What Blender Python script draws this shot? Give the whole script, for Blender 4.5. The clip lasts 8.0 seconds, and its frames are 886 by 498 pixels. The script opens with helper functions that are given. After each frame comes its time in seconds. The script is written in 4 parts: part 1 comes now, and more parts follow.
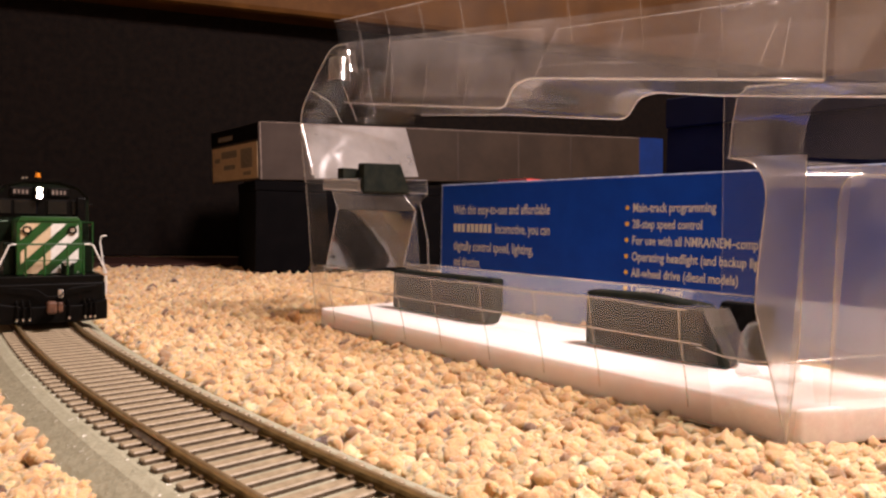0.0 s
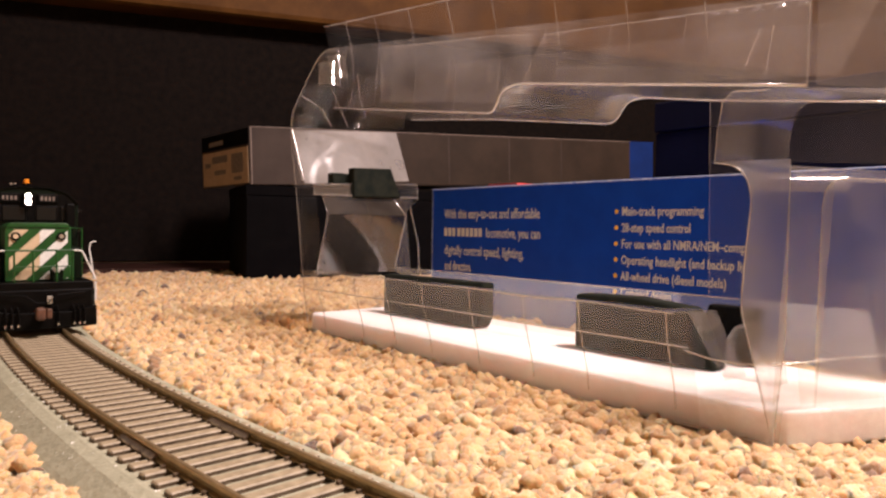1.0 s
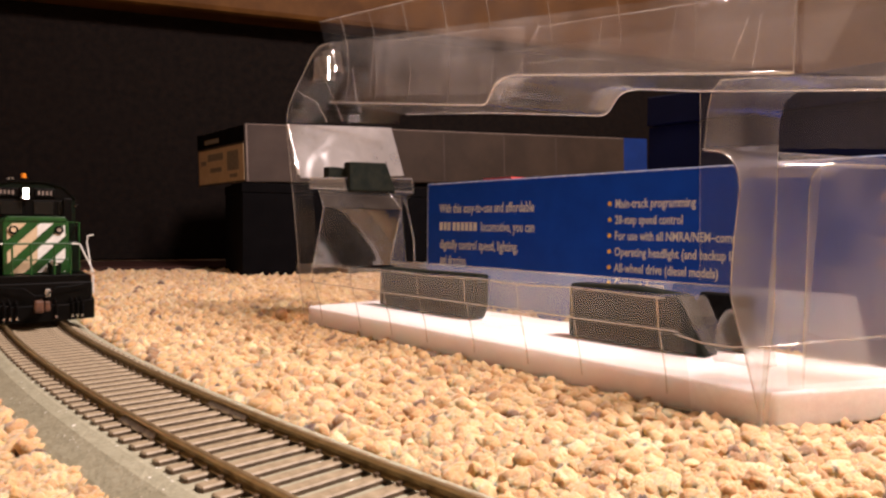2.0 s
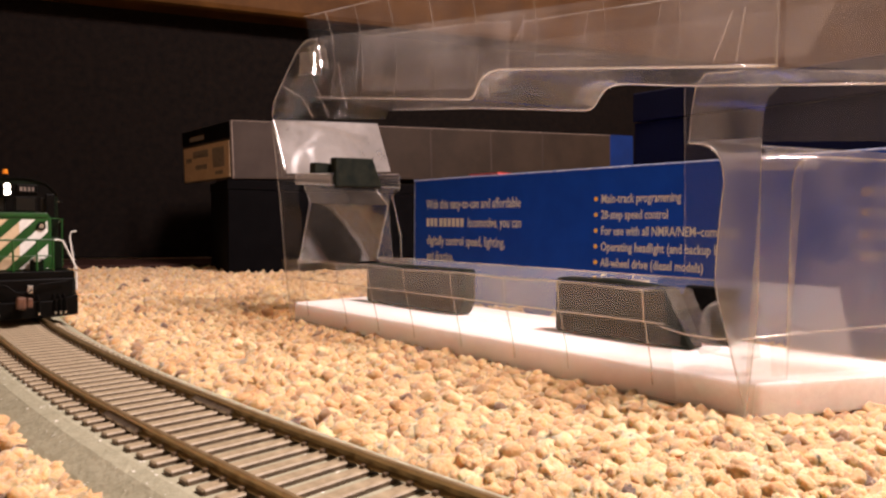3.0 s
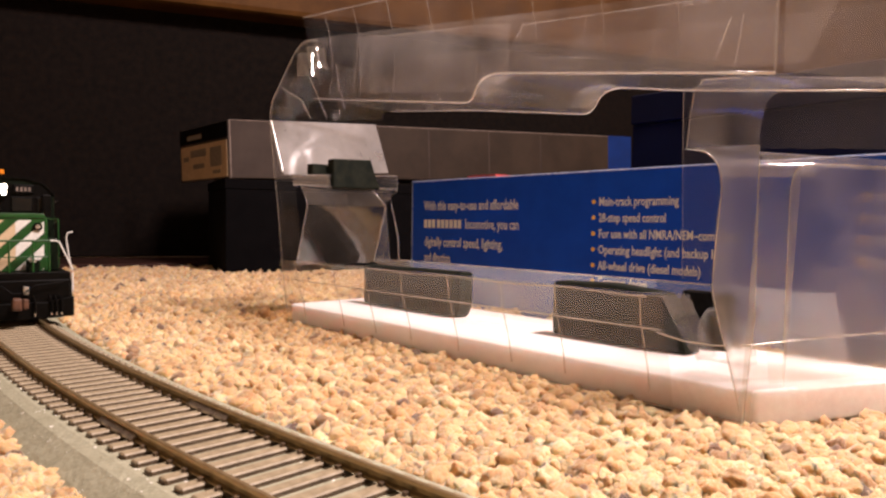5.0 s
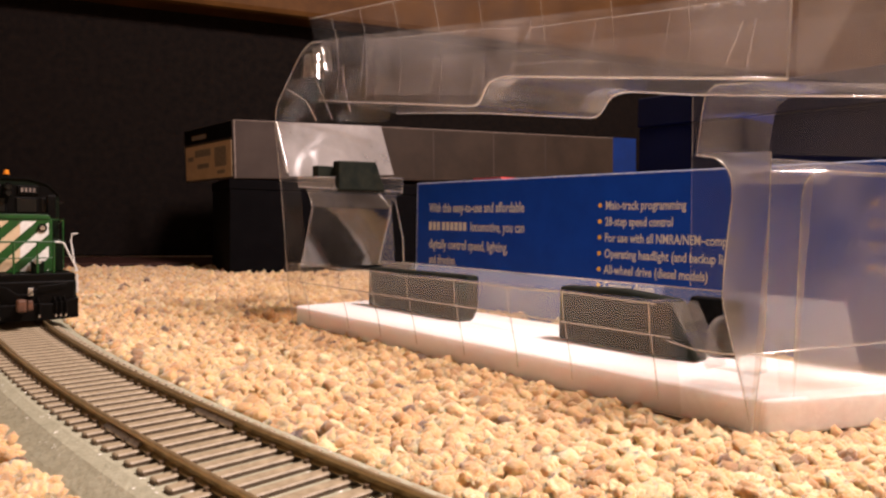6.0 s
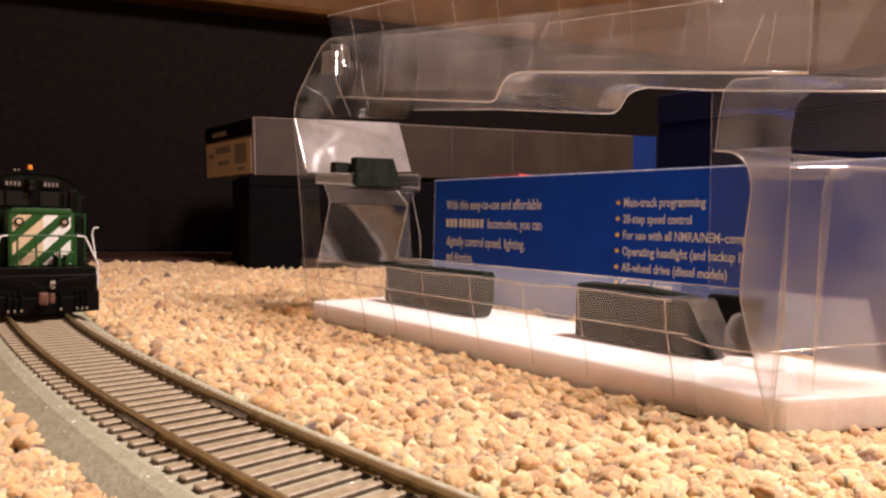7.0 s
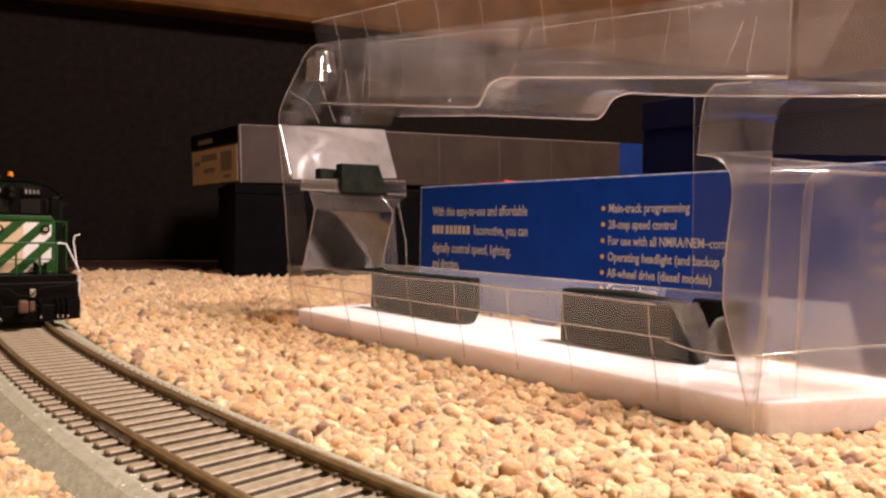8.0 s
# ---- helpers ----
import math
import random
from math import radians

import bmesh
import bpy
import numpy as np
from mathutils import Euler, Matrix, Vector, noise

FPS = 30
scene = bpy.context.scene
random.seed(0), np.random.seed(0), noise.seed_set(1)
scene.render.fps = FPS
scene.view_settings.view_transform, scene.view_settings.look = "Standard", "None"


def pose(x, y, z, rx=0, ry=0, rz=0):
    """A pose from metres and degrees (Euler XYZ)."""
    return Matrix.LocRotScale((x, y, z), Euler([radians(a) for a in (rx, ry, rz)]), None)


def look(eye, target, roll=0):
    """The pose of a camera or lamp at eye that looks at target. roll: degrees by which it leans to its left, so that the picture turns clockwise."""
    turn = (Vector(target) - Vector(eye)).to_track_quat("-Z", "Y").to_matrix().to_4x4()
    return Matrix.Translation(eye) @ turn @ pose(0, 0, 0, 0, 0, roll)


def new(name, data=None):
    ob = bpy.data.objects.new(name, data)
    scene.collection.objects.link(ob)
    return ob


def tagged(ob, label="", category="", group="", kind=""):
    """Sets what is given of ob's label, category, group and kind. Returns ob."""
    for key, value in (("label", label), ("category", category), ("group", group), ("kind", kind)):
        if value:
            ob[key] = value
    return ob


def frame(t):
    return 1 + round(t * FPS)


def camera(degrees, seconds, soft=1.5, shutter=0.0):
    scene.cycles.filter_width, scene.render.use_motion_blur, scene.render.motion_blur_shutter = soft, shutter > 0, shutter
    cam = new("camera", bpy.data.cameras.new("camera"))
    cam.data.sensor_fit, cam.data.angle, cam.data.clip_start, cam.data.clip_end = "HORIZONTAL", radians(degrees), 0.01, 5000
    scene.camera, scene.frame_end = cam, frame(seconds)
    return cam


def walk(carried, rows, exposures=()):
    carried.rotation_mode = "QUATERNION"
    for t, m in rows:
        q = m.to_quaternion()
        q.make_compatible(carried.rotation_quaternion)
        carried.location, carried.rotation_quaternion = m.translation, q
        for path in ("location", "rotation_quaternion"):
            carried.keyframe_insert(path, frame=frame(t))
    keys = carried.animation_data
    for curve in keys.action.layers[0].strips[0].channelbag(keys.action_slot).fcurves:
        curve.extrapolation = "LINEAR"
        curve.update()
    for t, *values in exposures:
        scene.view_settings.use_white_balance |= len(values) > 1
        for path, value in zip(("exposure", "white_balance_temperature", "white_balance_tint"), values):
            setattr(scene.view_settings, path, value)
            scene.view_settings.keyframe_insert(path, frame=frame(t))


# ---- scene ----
cam = camera(65.0, 8.0, soft=2.45)
# seconds, eye x y z, yaw to the left, pitch up, roll
PATH = [
    (0, 0.00000, 0.00000, 0.04900, -0.04, -2.20, 1.00),
    (0.5, 0.00083, -0.00077, 0.04898, -0.47, -2.01, 0.84),
    (1, 0.00080, -0.00081, 0.04928, -0.67, -1.88, 0.77),
    (1.5, 0.00063, -0.00090, 0.04931, -0.83, -1.81, 0.74),
    (1.8, 0.00063, -0.00090, 0.04931, -0.83, -1.81, 0.74),
    (2, 0.00108, -0.00347, 0.04629, -1.01, -1.88, 0.51),
    (2.2, 0.00129, -0.00339, 0.04553, -1.66, -2.00, 0.42),
    (3.5, 0.00142, -0.00334, 0.04506, -2.06, -2.07, 0.36),
    (4, 0.00154, -0.00328, 0.04536, -1.93, -2.20, 0.46),
    (4.5, 0.00198, -0.00369, 0.04572, -2.07, -2.14, 0.46),
    (5.8, 0.00044, -0.00158, 0.04797, -2.30, -2.16, 0.97),
    (6, 0.00044, -0.00158, 0.04797, -2.00, -2.16, 0.97),
    (6.1, 0.00037, -0.00148, 0.04796, -1.63, -2.25, 1.05),
    (6.2, 0.00018, -0.00122, 0.04793, -0.92, -2.50, 1.29),
    (6.3, 0.00005, -0.00103, 0.04791, -0.53, -2.67, 1.45),
    (6.4, -0.00007, -0.00087, 0.04789, -0.36, -2.82, 1.60),
    (6.5, -0.00025, -0.00062, 0.04786, -0.14, -3.05, 1.82),
    (7, 0.00145, -0.00152, 0.04708, -0.44, -2.30, 1.26),
    (7.5, 0.00147, -0.00149, 0.04785, -0.84, -1.71, 1.36),
    (8, 0.00286, -0.00084, 0.04634, -1.34, -1.62, 1.09),
]


def eye_pose(x, y, z, yaw, pitch, roll):
    a, b = radians(yaw), radians(pitch)
    ahead = Vector((-math.sin(a) * math.cos(b), math.cos(a) * math.cos(b), math.sin(b)))
    return look((x, y, z), Vector((x, y, z)) + ahead, roll)


walk(cam, [(r[0], eye_pose(*r[1:])) for r in PATH], exposures=[(0.0, 0.0), (8.0, 0.0)])

# ---- light ----
world = bpy.data.worlds.new("room_air")
scene.world = world
world.use_nodes = True
world.node_tree.nodes["Background"].inputs["Color"].default_value = (1.0, 0.72, 0.48, 1)
world.node_tree.nodes["Background"].inputs["Strength"].default_value = 0.02


def bulb(name, place, radius, power, colour):
    data = bpy.data.lights.new(name, "POINT")
    data.shadow_soft_size, data.energy, data.color = radius, power, colour
    ob = new(name, data)
    ob.location = place
    return ob


bulb("room_lamp", (0.25, 0.13, 0.52), 0.055, 33.5, (1.0, 0.80, 0.77))

# ---- materials ----


def nodes_of(name):
    m = bpy.data.materials.new(name)
    m.use_nodes = True
    t = m.node_tree
    return m, t, t.nodes, t.links, t.nodes["Principled BSDF"]


def grain(t, scale, detail=4.0, rough=0.6, coords="Object"):
    co = t.nodes.new("ShaderNodeTexCoord")
    n = t.nodes.new("ShaderNodeTexNoise")
    n.inputs["Scale"].default_value, n.inputs["Detail"].default_value, n.inputs["Roughness"].default_value = scale, detail, rough
    t.links.new(co.outputs[coords], n.inputs["Vector"])
    return n


def ramp(t, source, stops):
    r = t.nodes.new("ShaderNodeValToRGB")
    e = r.color_ramp.elements
    e[0].position, e[0].color = stops[0][0], (*stops[0][1], 1)
    e[1].position, e[1].color = stops[-1][0], (*stops[-1][1], 1)
    for p, c in stops[1:-1]:
        n = e.new(p)
        n.color = (*c, 1)
    t.links.new(source, r.inputs["Fac"])
    return r


def surface(name, dark, light, scale=300.0, rough=0.6, metal=0.0, bump=0.0, fine=1500.0, coat=0.0, spread=0.1, shine=0.5):
    """Two-tone grain with a finer relief over it."""
    m, t, n, l, b = nodes_of(name)
    g = grain(t, scale)
    r = ramp(t, g.outputs["Fac"], [(0.35, dark), (0.68, light)])
    l.new(r.outputs["Color"], b.inputs["Base Color"])
    b.inputs["Metallic"].default_value = metal
    b.inputs["Coat Weight"].default_value = coat
    b.inputs["Specular IOR Level"].default_value = shine
    f = grain(t, fine, 3.0)
    k = n.new("ShaderNodeMapRange")
    k.inputs["To Min"].default_value, k.inputs["To Max"].default_value = max(rough - spread, 0.03), min(rough + spread, 1)
    l.new(f.outputs["Fac"], k.inputs["Value"])
    l.new(k.outputs["Result"], b.inputs["Roughness"])
    if bump:
        u = n.new("ShaderNodeBump")
        u.inputs["Strength"].default_value, u.inputs["Distance"].default_value = bump, 0.0004
        l.new(f.outputs["Fac"], u.inputs["Height"])
        l.new(u.outputs["Normal"], b.inputs["Normal"])
    return m


def glow(name, colour, strength):
    m, t, n, l, b = nodes_of(name)
    b.inputs["Base Color"].default_value = (*colour, 1)
    b.inputs["Emission Color"].default_value = (*colour, 1)
    b.inputs["Emission Strength"].default_value = strength
    return m


def clear_plastic(name, haze, tint=(0.93, 0.92, 0.90), rough=0.09, wave=0.25, gloss=0.36, face=0.065, vary=0.55, blur=0.0):
    """Thin blister film: clear, with a Fresnel gloss, a milky share and a wavy skin."""
    m, t, n, l, b = nodes_of(name)
    n.remove(b)
    out = n["Material Output"]
    tr = n.new("ShaderNodeBsdfRefraction" if blur else "ShaderNodeBsdfTransparent")
    if blur:
        tr.inputs["IOR"].default_value, tr.inputs["Roughness"].default_value = 1.08, blur
    tr.inputs["Color"].default_value = (*tint, 1)
    gl = n.new("ShaderNodeBsdfGlossy")
    gl.inputs["Color"].default_value = (1, 1, 1, 1)
    gl.inputs["Roughness"].default_value = rough
    df = n.new("ShaderNodeBsdfDiffuse")
    df.inputs["Color"].default_value = (0.8, 0.78, 0.76, 1)
    ts = n.new("ShaderNodeBsdfTranslucent")
    ts.inputs["Color"].default_value = (0.8, 0.78, 0.76, 1)
    milk = n.new("ShaderNodeMixShader")
    l.new(df.outputs[0], milk.inputs[1])
    l.new(ts.outputs[0], milk.inputs[2])
    g = grain(t, 45.0, 5.0)
    hz = n.new("ShaderNodeMapRange")
    hz.inputs["From Min"].default_value, hz.inputs["From Max"].default_value = 0.3, 0.7
    hz.inputs["To Min"].default_value, hz.inputs["To Max"].default_value = haze * (1 - vary), haze * (1 + vary)
    l.new(g.outputs["Fac"], hz.inputs["Value"])
    body = n.new("ShaderNodeMixShader")
    l.new(hz.outputs["Result"], body.inputs["Fac"])
    l.new(tr.outputs[0], body.inputs[1])
    l.new(milk.outputs[0], body.inputs[2])
    w = grain(t, 70.0, 2.0)
    bu = n.new("ShaderNodeBump")
    bu.inputs["Strength"].default_value, bu.inputs["Distance"].default_value = wave, 0.0012
    l.new(w.outputs["Fac"], bu.inputs["Height"])
    l.new(bu.outputs["Normal"], gl.inputs["Normal"])
    fr = n.new("ShaderNodeLayerWeight")
    fr.inputs["Blend"].default_value = 0.5
    l.new(bu.outputs["Normal"], fr.inputs["Normal"])
    pw = n.new("ShaderNodeMath")
    pw.operation = "POWER"
    pw.inputs[1].default_value = 4.0
    l.new(fr.outputs["Facing"], pw.inputs[0])
    sc = n.new("ShaderNodeMapRange")
    sc.inputs["To Min"].default_value, sc.inputs["To Max"].default_value = face, gloss
    l.new(pw.outputs[0], sc.inputs["Value"])
    mix = n.new("ShaderNodeMixShader")
    l.new(sc.outputs["Result"], mix.inputs["Fac"])
    l.new(body.outputs[0], mix.inputs[1])
    l.new(gl.outputs[0], mix.inputs[2])
    l.new(mix.outputs[0], out.inputs["Surface"])
    return m


def carpet_material():
    m, t, n, l, b = nodes_of("carpet_wool")
    geo = n.new("ShaderNodeNewGeometry")
    r = ramp(t, geo.outputs["Random Per Island"], [(0.0, (0.08, 0.04, 0.02)), (0.014, (0.20, 0.11, 0.05)), (0.04, (0.40, 0.25, 0.11)), (0.25, (0.565, 0.378, 0.178)), (0.8, (0.65, 0.458, 0.228)), (1.0, (0.80, 0.63, 0.37))])
    patch = grain(t, 95.0, 4.0)
    k = ramp(t, patch.outputs["Fac"], [(0.34, (0.80, 0.69, 0.54)), (0.58, (1.0, 1.0, 1.0))])
    x = n.new("ShaderNodeMix")
    x.data_type, x.blend_type = "RGBA", "MULTIPLY"
    x.inputs["Factor"].default_value = 1.0
    l.new(r.outputs["Color"], x.inputs["A"])
    l.new(k.outputs["Color"], x.inputs["B"])
    l.new(x.outputs["Result"], b.inputs["Base Color"])
    b.inputs["Roughness"].default_value = 0.55
    b.inputs["Sheen Weight"].default_value = 0.4
    g = grain(t, 1500.0, 4.0)
    u = n.new("ShaderNodeBump")
    u.inputs["Strength"].default_value, u.inputs["Distance"].default_value = 0.8, 0.0006
    l.new(g.outputs["Fac"], u.inputs["Height"])
    l.new(u.outputs["Normal"], b.inputs["Normal"])
    b.inputs["Subsurface Weight"].default_value = 0.85
    b.inputs["Subsurface Radius"].default_value = (1.0, 0.66, 0.42)
    b.inputs["Subsurface Scale"].default_value = 0.0016
    return m


def roadbed_material():
    m, t, n, l, b = nodes_of("roadbed_grey")
    g = grain(t, 260.0, 6.0)
    r = ramp(t, g.outputs["Fac"], [(0.3, (0.26, 0.255, 0.172)), (0.7, (0.35, 0.34, 0.24))])
    s = grain(t, 900.0, 1.5)
    p = ramp(t, s.outputs["Fac"], [(0.715, (0.0, 0.0, 0.0)), (0.73, (1.0, 1.0, 1.0))])
    x = n.new("ShaderNodeMix")
    x.data_type = "RGBA"
    l.new(p.outputs["Color"], x.inputs["Factor"])
    l.new(r.outputs["Color"], x.inputs["A"])
    x.inputs["B"].default_value = (0.92, 0.9, 0.82, 1)
    l.new(x.outputs["Result"], b.inputs["Base Color"])
    b.inputs["Roughness"].default_value = 0.62
    u = n.new("ShaderNodeBump")
    u.inputs["Strength"].default_value, u.inputs["Distance"].default_value = 0.6, 0.0004
    l.new(s.outputs["Fac"], u.inputs["Height"])
    l.new(u.outputs["Normal"], b.inputs["Normal"])
    return m


CARPET = carpet_material()
ROADBED = roadbed_material()
# Light falling on the ties is painted in: tops paler than sides.
TIE_TOP = surface("lit_tie_top", (0.22, 0.175, 0.105), (0.335, 0.275, 0.175), 500, 0.55, bump=0.4)
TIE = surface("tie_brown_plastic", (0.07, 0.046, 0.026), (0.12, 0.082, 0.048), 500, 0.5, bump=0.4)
RAIL = surface("rail_weathered_metal", (0.19, 0.135, 0.055), (0.32, 0.235, 0.105), 400, 0.42, metal=0.4)
RAIL_HEAD = surface("rail_head_metal", (0.40, 0.29, 0.15), (0.54, 0.41, 0.23), 300, 0.32, metal=0.75)
STEEL = surface("joiner_steel", (0.40, 0.36, 0.30), (0.6, 0.55, 0.46), 500, 0.3, metal=0.9)
CLEAR = clear_plastic("clear_blister", 0.024, wave=0.12, face=0.035, gloss=0.30)
CLEAR_THIN = clear_plastic("thin_clear_blister", 0.014, wave=0.05, face=0.03, gloss=0.14)
CLEAR_SOFT = clear_plastic("cloudy_blister", 0.12)
CLEAR_LID = clear_plastic("lid_blister", 0.105, tint=(0.93, 0.90, 0.88), wave=0.16, face=0.075, vary=0.8)
CLEAR_FLANGE = clear_plastic("flange_blister", 0.022, tint=(0.95, 0.93, 0.90), wave=0.16, face=0.035, gloss=0.25, vary=0.8)
# Extra milk paints the lamp's bright line into these edges.
EDGE_GLINT = clear_plastic("glint_blister_edge", 0.34, rough=0.2, wave=0.3, face=0.4, gloss=0.7, vary=0.5)
BLURRED = clear_plastic("blurring_blister", 0.18, blur=0.42, wave=0.3)
CLEAR_BRIGHT = clear_plastic("shiny_blister", 0.05, rough=0.07, wave=0.0, face=0.24, gloss=0.7)
# The milk stands for the lamp's broad reflection on the end facet.
GLARE_WHITE = clear_plastic("glare_blister", 0.34, rough=0.26, vary=0.25, face=0.010, gloss=0.05)
# The brown tint paints the carpet's reflection into the clear holder.
CARPET_TINT = clear_plastic("carpet_tinted_blister", 0.05, tint=(0.72, 0.58, 0.45), rough=0.10, wave=0.2, face=0.12, gloss=0.5, vary=0.9)
# Patchy milk imitates uneven glints along the thin edges.
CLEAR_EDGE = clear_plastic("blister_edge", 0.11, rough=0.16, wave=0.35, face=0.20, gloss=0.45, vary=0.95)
PAD = surface("white_foam", (0.84, 0.80, 0.80), (0.90, 0.87, 0.87), 500, 0.8, bump=0.5, fine=2500)
PAD.node_tree.nodes["Principled BSDF"].inputs["Subsurface Weight"].default_value = 0.7
PAD.node_tree.nodes["Principled BSDF"].inputs["Subsurface Radius"].default_value = (1.0, 0.75, 0.7)
PAD.node_tree.nodes["Principled BSDF"].inputs["Subsurface Scale"].default_value = 0.008
DARK_FOAM = surface("dark_green_foam", (0.006, 0.009, 0.007), (0.018, 0.020, 0.014), 200, 0.9, shine=0.12)
BLACK_FOAM = surface("black_foam", (0.004, 0.004, 0.004), (0.008, 0.008, 0.008), 500, 0.9, bump=0.4, shine=0.1)
BLUE = surface("blue_printed_card", (0.001, 0.043, 0.345), (0.0015, 0.053, 0.415), 60, 0.5, bump=0.08, shine=0.15)
BAND_BLUE = surface("dull_blue_card", (0.001, 0.015, 0.095), (0.0015, 0.019, 0.12), 60, 0.6, shine=0.2)
BLUE_EDGE = surface("worn_card_edge", (0.10, 0.16, 0.36), (0.35, 0.38, 0.48), 700, 0.6)
NAVY = surface("navy_printed_card", (0.003, 0.0034, 0.010), (0.004, 0.005, 0.014), 60, 0.8, shine=0.1)
PRINT = surface("pale_print", (0.55, 0.55, 0.52), (0.66, 0.65, 0.60), 600, 0.5)
YELLOW = surface("yellow_print", (0.70, 0.42, 0.04), (0.80, 0.52, 0.06), 600, 0.5)
RED = surface("red_print", (0.55, 0.05, 0.03), (0.68, 0.08, 0.05), 300, 0.5)
GREY_CARD = surface("grey_brown_card", (0.030, 0.021, 0.017), (0.046, 0.033, 0.026), 35, 0.75, bump=0.1, shine=0.25)
GREY_CARD_DARK = surface("brown_print", (0.018, 0.011, 0.0065), (0.030, 0.019, 0.012), 30, 0.7, shine=0.25)
CARD_EDGE = surface("pale_card_edge", (0.10, 0.075, 0.06), (0.24, 0.19, 0.16), 150, 0.7)
LABEL = surface("paper_label", (0.30, 0.21, 0.12), (0.38, 0.27, 0.16), 250, 0.7)
INK = surface("faded_ink", (0.10, 0.08, 0.06), (0.16, 0.13, 0.10), 400, 0.7)
BLACK_CARD = surface("black_card", (0.0016, 0.0014, 0.0018), (0.003, 0.0026, 0.003), 80, 0.85, shine=0.05)
WOOD = surface("brown_wood", (0.050, 0.021, 0.005), (0.085, 0.038, 0.009), 30, 0.6, shine=0.08)
PLINTH = surface("dark_red_plinth", (0.018, 0.006, 0.004), (0.032, 0.010, 0.006), 60, 0.7, shine=0.2)
SHADE_BLACK = surface("shade_black", (0.004, 0.0028, 0.0024), (0.009, 0.006, 0.0045), 150, 0.95, bump=0.4, shine=0.1)
WALL = surface("painted_wall", (0.55, 0.47, 0.38), (0.60, 0.52, 0.42), 20, 0.8)
GREEN = surface("locomotive_green", (0.005, 0.046, 0.006), (0.009, 0.074, 0.010), 250, 0.38)
DARK_GREEN = surface("locomotive_dark_green", (0.0022, 0.0050, 0.0022), (0.0034, 0.008, 0.003), 250, 0.45, shine=0.12)
LOCO_BLACK = surface("locomotive_black", (0.0018, 0.0016, 0.0014), (0.0036, 0.003, 0.0026), 350, 0.38, shine=0.10)
WHITE_PAINT = surface("white_paint", (0.62, 0.62, 0.58), (0.72, 0.72, 0.68), 350, 0.5)
TAN_PAINT = surface("tan_nose_paint", (0.50, 0.38, 0.23), (0.58, 0.45, 0.29), 350, 0.55)
GLASS_DARK = surface("dark_window", (0.006, 0.006, 0.005), (0.012, 0.011, 0.009), 200, 0.12)
RUST = surface("rusty_coupler", (0.06, 0.025, 0.012), (0.12, 0.05, 0.025), 500, 0.6)
CHROME = surface("bright_wire", (0.55, 0.52, 0.48), (0.7, 0.68, 0.63), 500, 0.25, metal=0.9)
LAMP_ON = glow("headlight_glow", (1.0, 0.86, 0.66), 34.0)
BEACON = surface("amber_lens", (0.55, 0.16, 0.01), (0.7, 0.24, 0.02), 500, 0.15)

# ---- mesh helpers ----
MM = 0.001


def part(name, bm, material, parent=None, label="", smooth=False):
    bmesh.ops.recalc_face_normals(bm, faces=bm.faces[:])
    me = bpy.data.meshes.new(name)
    bm.to_mesh(me)
    bm.free()
    for mat in material if isinstance(material, (list, tuple)) else [material]:
        me.materials.append(mat)
    if smooth:
        for p in me.polygons:
            p.use_smooth = True
    ob = new(name, me)
    if parent:
        ob.parent = parent
    if label:
        ob["label"] = label
    return ob


def thing(name, m, label, category, group="", kind=""):
    ob = new(name)
    ob.empty_display_size = 0.01
    ob.matrix_world = m
    return tagged(ob, label, category, group, kind)


def block(lo, hi, bevel=0.0, bm=None, segs=2):
    """A box from corner to corner in millimetres, with rounded edges."""
    b = bmesh.new()
    bmesh.ops.create_cube(b, size=1)
    for v in b.verts:
        v.co = Vector([(lo[i] + hi[i]) / 2 + v.co[i] * (hi[i] - lo[i]) for i in range(3)]) * MM
    if bevel:
        bmesh.ops.bevel(b, geom=b.edges[:], offset=bevel * MM, segments=segs, affect="EDGES", profile=0.5)
    return joined(bm, b)


def joined(bm, b):
    if bm is None:
        return b
    me = bpy.data.meshes.new("tmp")
    b.to_mesh(me)
    b.free()
    bm.from_mesh(me)
    bpy.data.meshes.remove(me)
    return bm


def prism(outline, lo, hi, axis="y", bevel=0.0, bm=None):
    """An outline (pairs in mm) drawn out from lo to hi along an axis."""
    b = bmesh.new()

    def at(p, q, d):
        return Vector({"y": (p, d, q), "x": (d, p, q), "z": (p, q, d)}[axis]) * MM

    a = [b.verts.new(at(p, q, lo)) for p, q in outline]
    c = [b.verts.new(at(p, q, hi)) for p, q in outline]
    n = len(outline)
    b.faces.new(a)
    b.faces.new(c[::-1])
    for i in range(n):
        b.faces.new((a[i], c[i], c[(i + 1) % n], a[(i + 1) % n]))
    bmesh.ops.recalc_face_normals(b, faces=b.faces[:])
    if bevel:
        bmesh.ops.bevel(b, geom=b.edges[:], offset=bevel * MM, segments=2, affect="EDGES", profile=0.5)
    return joined(bm, b)


